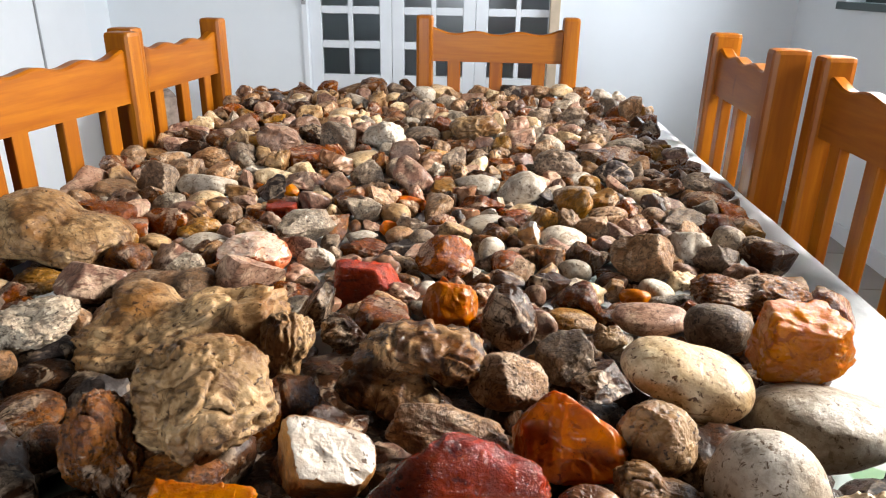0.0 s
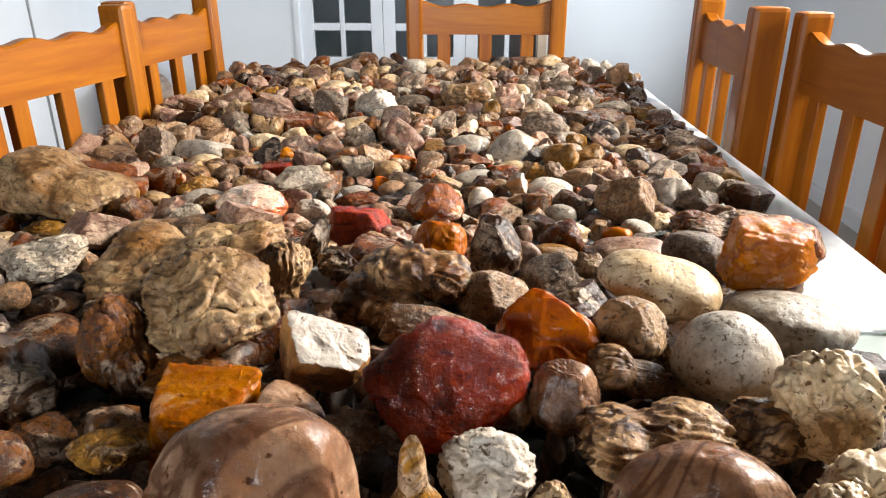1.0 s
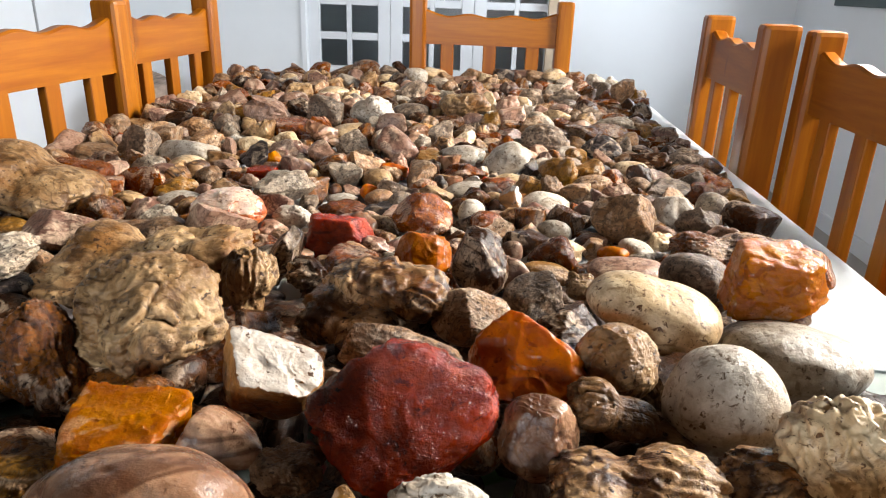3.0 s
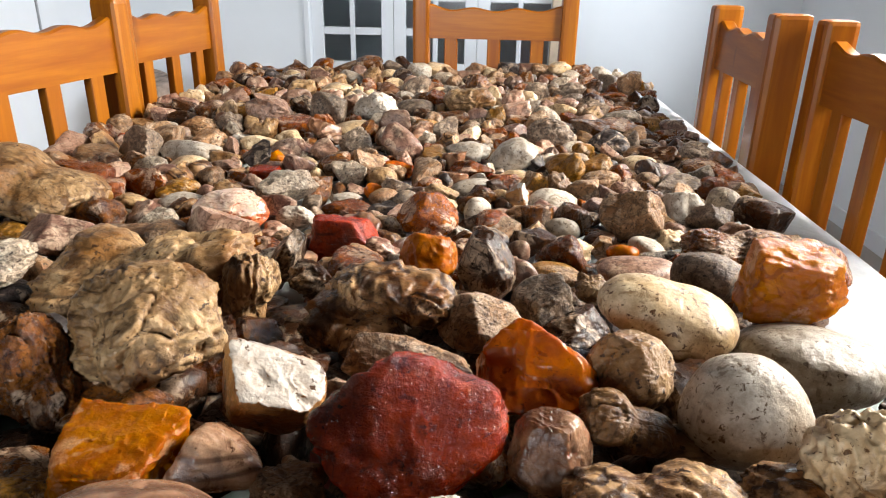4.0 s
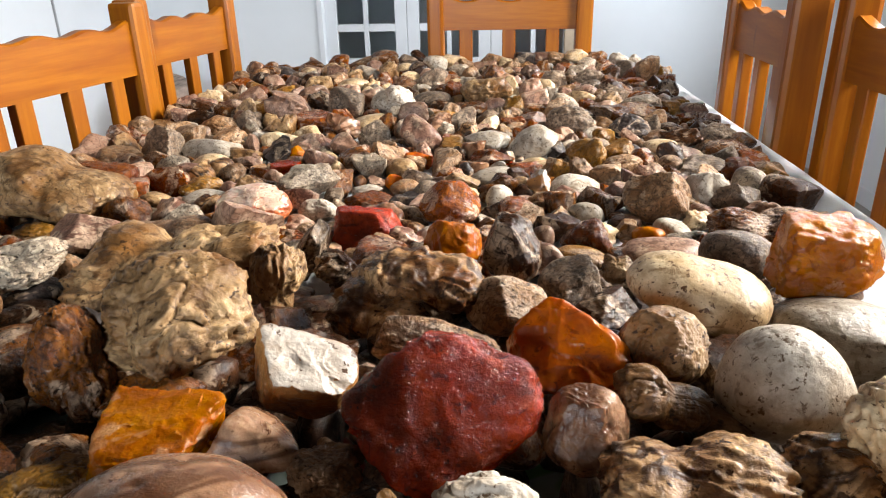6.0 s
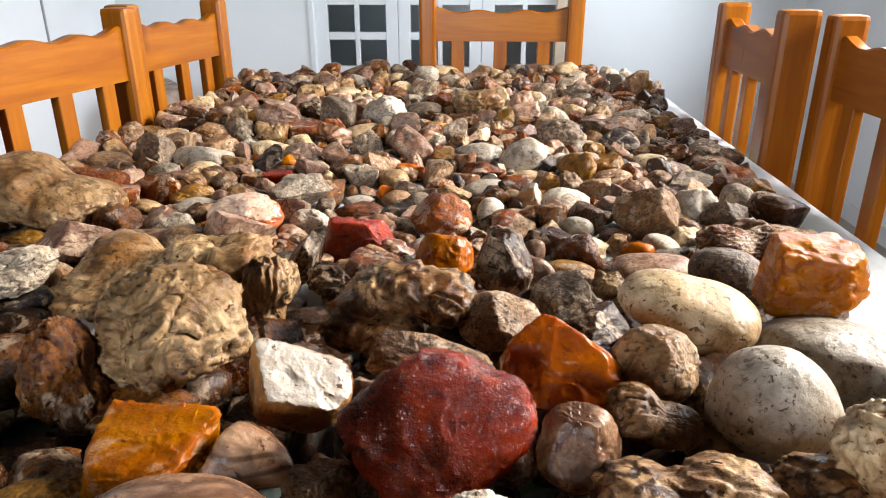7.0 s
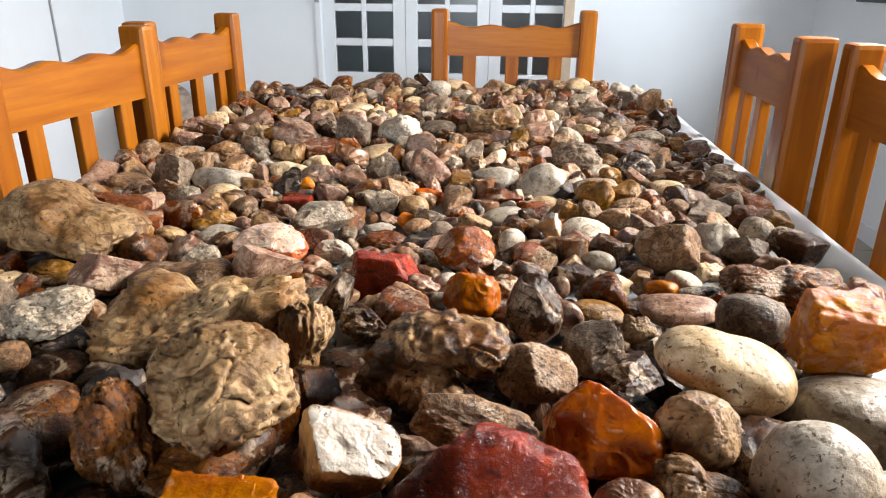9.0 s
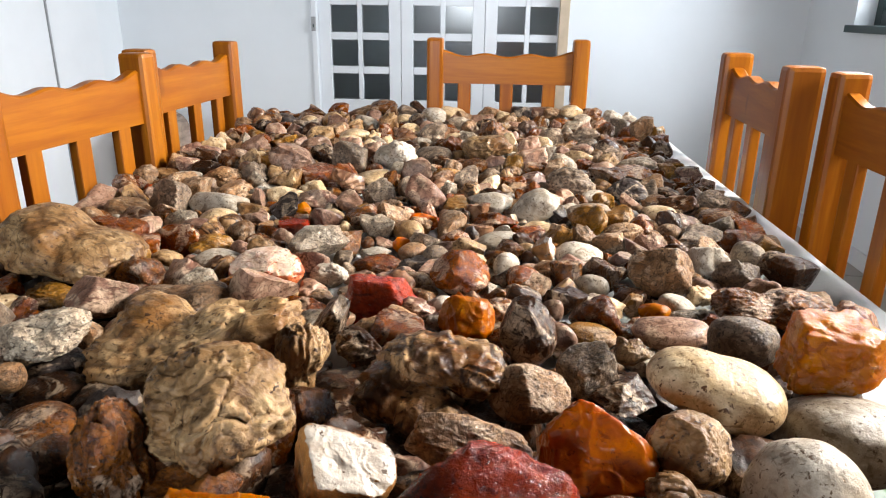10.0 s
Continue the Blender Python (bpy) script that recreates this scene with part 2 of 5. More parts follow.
GREEN = plain_mat("dark_green_paint", (0.012, 0.035, 0.035), 0.35, 10, 0.15, 0.08)
STEEL = plain_mat("brushed_steel", (0.45, 0.45, 0.46), 0.35, 30, 0.1, 0.05, metal=1.0)
FABRIC = plain_mat("woven_cushion", (0.33, 0.25, 0.20), 0.9, 18, 0.5, 0.4, 240)
OUTSIDE = plain_mat("outside_render", (0.7, 0.69, 0.66), 0.8, 3, 0.08, 0.2)

GLASS, nt_, b_ = material("door_glass")
b_.inputs["Base Color"].default_value = (0.85, 0.9, 0.92, 1)
b_.inputs["Transmission Weight"].default_value = 1.0
b_.inputs["Roughness"].default_value = 0.16
b_.inputs["IOR"].default_value = 1.5


def cloth_mat():
    """White woven cloth with a printed border of green and pink leaves beyond its end."""
    m, nt, bsdf = material("white_tablecloth")
    co = coords(nt, shift=False)
    sep = nt.nodes.new("ShaderNodeSeparateXYZ")
    nt.links.new(co, sep.inputs[0])
    base = mixed(nt, noise_out(nt, co, 14, 4), (0.74, 0.76, 0.80), (0.82, 0.83, 0.86))
    weave = noise_out(nt, co, 420, 2)
    nt.links.new(base, bsdf.inputs["Base Color"])
    bsdf.inputs["Roughness"].default_value = 0.9
    bumped(nt, bsdf, [(noise_out(nt, co, 24, 3), 0.6, 0.006), (weave, 0.25, 0.0008)])
    return m


CLOTH = cloth_mat()


def oilcloth_mat():
    m, nt, bsdf = material("printed_oilcloth")
    co = coords(nt, shift=False)
    c = (0.66, 0.78, 0.76)
    leaf = ramp(nt, noise_out(nt, co, 17, 1, 0.4, 0.5), [(0.53, (0,)), (0.56, (1,))])
    bloom = ramp(nt, noise_out(nt, coords(nt, shift=False, stretch=(1.1, 0.9, 1)), 13, 1, 0.4, 0.3), [(0.60, (0,)), (0.62, (1,))])
    base = mixed(nt, leaf, c, (0.30, 0.55, 0.30))
    base = mixed(nt, bloom, base, (0.75, 0.30, 0.30))
    nt.links.new(base, bsdf.inputs["Base Color"])
    bsdf.inputs["Roughness"].default_value = 0.4
    return m


OILCLOTH = oilcloth_mat()

# ---- mesh helpers ----
def part(name, bm, mat, parent=None, label=""):
    me = bpy.data.meshes.new(name)
    bm.to_mesh(me)
    bm.free()
    me.materials.append(mat)
    ob = new(name, me)
    if parent:
        ob.parent = parent
    return tagged(ob, label)


def empty(name, m=None):
    ob = new(name)
    ob.matrix_world = m or Matrix()
    return ob


def box(bm, x0, x1, y0, y1, z0, z1, bevel=0.0, seg=2):
    m = Matrix.Translation(((x0 + x1) / 2, (y0 + y1) / 2, (z0 + z1) / 2)) @ Matrix.Diagonal((x1 - x0, y1 - y0, z1 - z0, 1))
    made = bmesh.ops.create_cube(bm, size=1, matrix=m)
    if bevel:
        edges = list({e for v in made["verts"] for e in v.link_edges})
        bmesh.ops.bevel(bm, geom=edges, offset=bevel, segments=seg, profile=0.6, affect="EDGES")
    return bm


def boxes(*rows, bevel=0.0):
    bm = bmesh.new()
    for r in rows:
        box(bm, *r, bevel=bevel)
    return bm


def smooth(ob):
    ob.data.shade_smooth()
    return ob


# ---- room ----
XL, XR, YB, YR, ZC, WT = -2.1, 1.87, 4.2, -2.5, 2.65, 0.16
DX0, DX1, DZ = -0.928, 0.565, 2.12
WY0, WY1, WZ0, WZ1 = 2.36, 3.66, 1.055, 2.25
VY0, VY1 = 0.64, 1.88
RX0, RX1, RZ0, RZ = -0.60, -0.04, 1.05, 2.00

tagged(part("wall_north", boxes((XL - WT, DX0, YB, YB + WT, 0, ZC), (DX1, XR + WT, YB, YB + WT, 0, ZC), (DX0, DX1, YB, YB + WT, DZ, ZC)), PAINT), "white painted plaster wall around the glazed door", "wall", kind="structure")
tagged(part("wall_east", boxes((XR, XR + WT, 0.2, VY0, 0, ZC), (XR, XR + WT, VY1, WY0, 0, ZC), (XR, XR + WT, WY1, YB, 0, ZC), (XR, XR + WT, WY0, WY1, 0, WZ0), (XR, XR + WT, WY0, WY1, WZ1, ZC), (XR, XR + WT, VY0, VY1, 0, WZ0), (XR, XR + WT, VY0, VY1, WZ1, ZC)), PAINT), "white painted plaster wall with two windows", "wall", kind="structure")
tagged(part("wall_west", boxes((XL - WT, XL, 2.0, YB, 0, ZC)), PAINT), "brightly lit white painted wall", "wall", kind="structure")
# the rear walls and the ceiling are unseen, dark to hold down fill
tagged(part("wall_west_rear", boxes((XL - WT, XL, YR, 2.0, 0, ZC)), UNSEEN_DARK), "unseen rear wall, coloured dark to cut fill light", "wall", kind="structure")
tagged(part("wall_east_rear", boxes((XR, XR + WT, YR, 0.2, 0, ZC)), UNSEEN_DARK), "unseen rear wall, coloured dark to cut fill light", "wall", kind="structure")
tagged(part("wall_south", boxes((XL - WT, RX0, YR - WT, YR, 0, ZC), (RX1, XR + WT, YR - WT, YR, 0, ZC), (RX0, RX1, YR - WT, YR, RZ, ZC), (RX0, RX1, YR - WT, YR, 0, RZ0)), UNSEEN_DARK), "unseen rear wall with a small window, dark to cut fill", "wall", kind="structure")
tagged(part("ceiling", boxes((XL - WT, XR + WT, YR - WT, YB + WT, ZC, ZC + 0.1)), CEIL), "unseen ceiling, coloured dark to cut fill light", "ceiling", kind="structure")
floor = tagged(part("floor", boxes((XL - WT, XR + WT, YR - WT, YB + 1.6, -0.1, -0.006)), GROUT), "cream ceramic tile floor with grey grout", "floor", kind="structure")
tagged(part("ground", boxes((-60, 60, -60, 60, -0.2, -0.12)), OUTSIDE), "pale paved ground outside the house", "ground", kind="structure")
# dim passage behind the glazed door
tagged(part("wall_passage", boxes((DX0 - 0.5, DX1 + 0.5, YB + 1.5, YB + 1.6, 0, ZC), (DX0 - 0.6, DX0 - 0.5, YB + WT, YB + 1.6, 0, ZC), (DX1 + 0.5, DX1 + 0.6, YB + WT, YB + 1.6, 0, ZC), (DX0 - 0.6, DX1 + 0.6, YB + WT, YB + 1.6, ZC, ZC + 0.1)), PAINT), "unlit passage wall behind the door glass", "wall", kind="structure")
sk = [(XL, DX0 - 0.05, YB - 0.014, YB, 0, 0.08), (DX1 + 0.05, XR, YB - 0.014, YB, 0, 0.08), (XR - 0.014, XR, YR, YB - 0.014, 0, 0.08), (XL, XL + 0.014, YR, 2.6, 0, 0.08), (XL, XL + 0.014, 3.895, YB - 0.014, 0, 0.08)]
tagged(part("baseboard", boxes(*sk, bevel=0.003), GLOSS), "low white painted skirting board", "baseboard", kind="structure")


# glazed folding door: three leaves of two panes across
def door_leaf(x0, x1, parent, wst_r=0.071):
    yf, yb = YB + 0.035, YB + 0.075
    wst, wm = 0.071, 0.028
    zs, pitch, rows = 0.572, 0.195, 7
    bm = bmesh.new()
    box(bm, x0, x0 + wst, yf, yb, 0.01, DZ - 0.05, 0.004)
    box(bm, x1 - wst_r, x1, yf, yb, 0.01, DZ - 0.05, 0.004)
    box(bm, x0 + wst, x1 - wst_r, yf, yb, 0.01, 0.14, 0.003)
    box(bm, x0 + wst, x1 - wst_r, yf, yb, 0.50, zs + 0.013, 0.003)
    box(bm, x0 + wst, x1 - wst_r, yf, yb, zs + 0.013 + rows * pitch - 0.043, DZ - 0.05, 0.003)
    box(bm, x0 + wst, x1 - wst_r, yf + 0.012, yb - 0.012, 0.14, 0.50)
    leaf = part("door_leaf", bm, GLOSS, parent)
    bm = bmesh.new()
    xm = (x0 + wst + x1 - wst_r) / 2
    box(bm, xm - wm / 2, xm + wm / 2, yf + 0.004, yb - 0.004, zs + 0.013, zs + rows * pitch - 0.030, 0.003)
    for r in range(1, rows):
        z = zs + r * pitch
        box(bm, x0 + wst, xm - wm / 2, yf + 0.005, yb - 0.005, z - 0.030, z + 0.013, 0.003)
        box(bm, xm + wm / 2, x1 - wst_r, yf + 0.005, yb - 0.005, z - 0.030, z + 0.013, 0.003)
    part("glazing_bars", bm, GLOSS, leaf)
    for r in range(rows):
        for a, b in ((x0 + wst, xm - wm / 2), (xm + wm / 2, x1 - wst_r)):
            z = zs + r * pitch
            part("pane", boxes((a, b, yf + 0.018, yf + 0.022, z + 0.013, z + pitch - 0.030)), GLASS, leaf)
    return leaf


door = tagged(empty("door_1"), "closed white folding door glazed in small square panes", "door", kind="structure")
part("door_frame", boxes((DX0, DX0 + 0.032, YB - 0.012, YB + 0.1, 0, DZ), (DX0 + 0.032, DX1 - 0.055, YB - 0.012, YB + 0.1, DZ - 0.045, DZ), bevel=0.004), GLOSS, door)
part("door_jamb", boxes((DX1 - 0.055, DX1, YB - 0.012, YB + 0.1, 0, DZ), bevel=0.004), JAMB, door, "bare beige timber jamb")
for x0, x1, stile in ((-0.895, -0.406, 0.071), (-0.404, 0.085, 0.071), (0.087, 0.509, 0.004)):
    door_leaf(x0, x1, door, stile)
bm = boxes((DX0 + 0.002, DX0 + 0.03, YB - 0.026, YB - 0.012, 0.98, 1.06), bevel=0.004)
plate = part("lock_plate", bm, STEEL, door, "small steel lock plate")
part("keyhole", boxes((DX0 + 0.013, DX0 + 0.019, YB - 0.0285, YB - 0.0255, 1.00, 1.02)), GREEN, plate, "dark keyhole")
part("hinge", boxes((DX0 + 0.004, DX0 + 0.028, YB - 0.024, YB - 0.012, 1.20, 1.27), bevel=0.003), STEEL, door, "small steel hinge")

# window in the right-hand wall, deep white reveal, dark green frame
def side_window(name, y0, y1):
    win = tagged(empty(name), "daylit window with dark green frame and sill in a deep white reveal", "window", kind="structure")
    xo, ym = XR + 0.09, (y0 + y1) / 2
    part("window_frame", boxes((xo, xo + 0.05, y0, y0 + 0.06, WZ0, WZ1), (xo, xo + 0.05, y1 - 0.06, y1, WZ0, WZ1), (xo, xo + 0.05, y0 + 0.06, y1 - 0.06, WZ0, WZ0 + 0.07), (xo, xo + 0.05, y0 + 0.06, y1 - 0.06, WZ1 - 0.06, WZ1), (xo, xo + 0.05, ym - 0.03, ym + 0.03, WZ0 + 0.07, WZ1 - 0.06), bevel=0.004), GREEN, win)
    part("window_sill", boxes((XR - 0.03, xo, y0 - 0.03, y1 + 0.03, WZ0 - 0.03, WZ0 + 0.004), bevel=0.004), GREEN, win, "dark green painted sill")
    for a, b in ((y0 + 0.06, ym - 0.03), (ym + 0.03, y1 - 0.06)):
        pane = part("pane", boxes((xo + 0.02, xo + 0.024, a, b, WZ0 + 0.07, WZ1 - 0.06)), GLASS, win)
        pane.visible_shadow = False


side_window("window_1", WY0, WY1)
side_window("window_2", VY0, VY1)

# white built-in cupboard, flush doors, on the left-hand wall
cup = tagged(empty("built_in_cupboard"), "white built-in cupboard with two closed flush doors", "cupboard")
part("carcass", boxes((XL, XL + 0.02, 2.60, 3.895, 0.0, 2.3), bevel=0.002), GLOSS, cup)
for a, b in ((2.62, 3.444), (3.458, 3.89)):
    d = part("cupboard_door", boxes((XL + 0.021, XL + 0.041, a, b, 0.05, 2.28), bevel=0.003), GLOSS, cup)
part("edge_strip", boxes((XL + 0.021, XL + 0.047, 3.446, 3.4545, 0.05, 2.28)), STEEL, cup, "grey metal strip between the doors")

# patterned cushion against the wall behind the chairs
bm = bmesh.new()
bmesh.ops.create_cube(bm, size=1)
bmesh.ops.subdivide_edges(bm, edges=list(bm.edges), cuts=9, use_grid_fill=True)
for v in bm.verts:
    x, y, z = v.co * 2
    f = (1 - 0.32 * abs(y) ** 3) * (1 - 0.32 * abs(z) ** 3)
    v.co = (x * 0.11 * f, y * 0.33, z * 0.27 * (1 - 0.06 * y * y))
ob = smooth(part("floor_cushion", bm, FABRIC))
ob.matrix_world = pose(-1.66, 3.80, 0.272, 0, -10, 40)
tagged(ob, "grey brown woven floor cushion standing behind the chairs", "cushion")

# ---- table ----
TX0, TX1, TY0, TY1, TZ = -0.53, 0.65, 0.02, 2.12, 0.765
table = tagged(empty("dining_table"), "long orange pine dining table under a white cloth", "table")
part("tabletop", boxes((TX0, TX1, TY0, TY1, TZ - 0.04, TZ - 0.006), bevel=0.008), PINE, table)
part("apron", boxes((TX0 + 0.08, TX1 - 0.08, TY0 + 0.08, TY0 + 0.105, TZ - 0.14, TZ - 0.04), (TX0 + 0.08, TX1 - 0.08, TY1 - 0.105, TY1 - 0.08, TZ - 0.14, TZ - 0.04), (TX0 + 0.08, TX0 + 0.105, TY0 + 0.105, TY1 - 0.105, TZ - 0.14, TZ - 0.04), (TX1 - 0.105, TX1 - 0.08, TY0 + 0.105, TY1 - 0.105, TZ - 0.14, TZ - 0.04), bevel=0.003), PINE, table)
for x in (TX0 + 0.11, TX1 - 0.18):
    for y in (TY0 + 0.11, TY1 - 0.18):
        part("leg", boxes((x, x + 0.07, y, y + 0.07, 0, TZ - 0.04), bevel=0.008), PINE, table)


def cloth(name, x0, x1, y0, y1, z, drop, mat, label, seed):
    """A cloth laid flat with soft wrinkles, hanging over the table's long sides, 2 mm thick."""
    bm = bmesh.new()
    us = [x0 - drop + i * 0.012 for i in range(int((x1 - x0 + 2 * drop) / 0.012) + 1)]
    vs = [y0 + j * (y1 - y0) / 120 for j in range(121)]
    grid = []
    for v in vs:
        row = []
        for u in us:
            over = max(x0 - u, u - x1, 0)
            wav = 0.012 * noise.noise((u * 6, v * 5, seed)) + 0.006 * noise.noise((u * 20, v * 17, seed))
            if over > 0:
                d = over * (1 + 0.35 * noise.noise((v * 4, seed, 0)))
                side = 1 if u > x1 else -1
                x = (x1 if side > 0 else x0) + side * (0.010 + 0.012 * math.sin(v * 23 + seed) * min(1, d / 0.08) + 0.25 * min(d, 0.03))
                zz = z - max(0, d - 0.012)
            else:
                x, zz = u + 0.2 * wav, z + 0.10 * abs(wav)
                edge = min(u - x0, x1 - u)
                zz += 0.3 * max(wav, 0) * max(0, 1 - edge / 0.06)
            row.append(bm.verts.new((x, v + 0.3 * wav, zz)))
        grid.append(row)
    for a, b in zip(grid, grid[1:]):
        for i in range(len(a) - 1):
            bm.faces.new((a[i], a[i + 1], b[i + 1], b[i]))
    bmesh.ops.solidify(bm, geom=list(bm.faces), thickness=-0.0015)
    ob = smooth(part(name, bm, mat))
    return tagged(ob, label, "tablecloth")


cloth("printed_oilcloth", TX0, TX1, TY0 - 0.0, TY1, TZ - 0.005, 0.10, OILCLOTH, "pale printed oilcloth with green and pink leaves on the table", 3)
runner = cloth("tablecloth", TX0 - 0.002, TX1 + 0.004, 0.58, TY1 + 0.006, TZ - 0.002, 0.045, CLOTH, "crumpled white cotton cloth with a fringed end over the table", 7)


# ---- chairs ----
def dining_chair(low):
    ob = empty("dining_chair")
    tagged(ob, "varnished orange pine chair with scalloped top rail and slatted back", "chair", "chairs round the table")

    def post_mesh():
        return boxes((-0.0235, 0.0235, -0.014, 0.042, 0.0, 1.02), bevel=0.009)

    for s in (-1, 1):
        p = part("back_post", post_mesh(), PINE, ob)
        p.location = (s * 0.2105, 0, 0)
    # scalloped rail
    bm = bmesh.new()
    n = 48
    ya, yb = 0.002, 0.028
    rows = []
    for i in range(n + 1):
        u = i / n
        x = -0.1895 + 0.379 * u
        top = 0.974 + 0.0045 * math.cos(6 * math.pi * u) + 0.009 * abs(2 * u - 1) ** 4
        rows.append([bm.verts.new(c) for c in ((x, ya, low), (x, ya, top - 0.004), (x, ya + 0.004, top), (x, yb - 0.004, top), (x, yb, top - 0.004), (x, yb, low))])
    for a, b in zip(rows, rows[1:]):
        for k in range(6):
            bm.faces.new((a[k], a[(k + 1) % 6], b[(k + 1) % 6], b[k]))
    bm.faces.new(rows[0])
    bm.faces.new(reversed(rows[-1]))
    bmesh.ops.recalc_face_normals(bm, faces=bm.faces)
    part("top_rail", bm, PINE_RAIL, ob)
    part("lower_rail", boxes((-0.1895, 0.1895, 0.004, 0.030, 0.53, 0.59), bevel=0.004), PINE_RAIL, ob)
    for x in (-0.124, 0.0, 0.124):
        part("back_slat", boxes((x - 0.019, x + 0.019, 0.008, 0.026, 0.588, low + 0.003), bevel=0.003), PINE, ob)
    part("seat", boxes((-0.215, 0.215, -0.0, 0.42, 0.435, 0.46), bevel=0.008), PINE, ob)
    for s in (-1, 1):
        part("front_leg", boxes((s * 0.19 - 0.021, s * 0.19 + 0.021, 0.36, 0.402, 0, 0.436), bevel=0.005), PINE, ob)
        part("stretcher", boxes((s * 0.19 - 0.011, s * 0.19 + 0.011, 0.03, 0.362, 0.15, 0.19), bevel=0.003), PINE, ob)
    part("seat_rail", boxes((-0.17, 0.17, 0.365, 0.388, 0.37, 0.436), bevel=0.003), PINE, ob)
    return ob


far_chair = dining_chair(0.893)
far_chair.matrix_world = pose(0.207, 2.134, 0, 0, 0, 180) @ Matrix.Diagonal((1, 1, 1.008, 1))
chair = dining_chair(0.880)
chair.matrix_world = pose(-0.583, 1.223, 0, 0, 0, -95) @ Matrix.Diagonal((1, 1, 0.995, 1))
for m, deep, tall in ((pose(-0.576, 1.697, 0, 0, 0, -93), 1, 1.004), (pose(0.7584, 1.5765, 0, 0, 0, 87.8), 1.2, 1.001), (pose(0.808, 1.105, 0, 0, 0, 90), 1, 0.995)):
    copy_thing(chair, m @ Matrix.Diagonal((1, deep, tall, 1)))

# ---- stones ----
def hashed(ix, iy, iz, seed):
    h = (ix * 374761393 + iy * 668265263 + iz * 1440662683 + seed * 974634777) & 0xFFFFFFFF
    h = ((h ^ (h >> 13)) * 1274126177) & 0xFFFFFFFF
    return ((h ^ (h >> 16)) & 0xFFFF) / 32767.5 - 1.0


def lattice(p, seed):
    """Smooth noise from -1 to 1 at each row of p."""
    i = np.floor(p).astype(np.int64)
    f = p - i
    f = f * f * f * (f * (f * 6 - 15) + 10)
    out = np.zeros(len(p))
    for a in (0, 1):
        for b in (0, 1):
            for c in (0, 1):
                w = (f[:, 0] if a else 1 - f[:, 0]) * (f[:, 1] if b else 1 - f[:, 1]) * (f[:, 2] if c else 1 - f[:, 2])
                out += w * hashed(i[:, 0] + a, i[:, 1] + b, i[:, 2] + c, seed)
    return out


BALLS = {}


def ball(level):
    if level not in BALLS:
        bm = bmesh.new()
        bmesh.ops.create_icosphere(bm, subdivisions=level, radius=1)
        bm.verts.ensure_lookup_table()
        BALLS[level] = (np.array([v.co[:] for v in bm.verts]), np.array([[v.index for v in f.verts] for f in bm.faces]))
        bm.free()
    return BALLS[level]


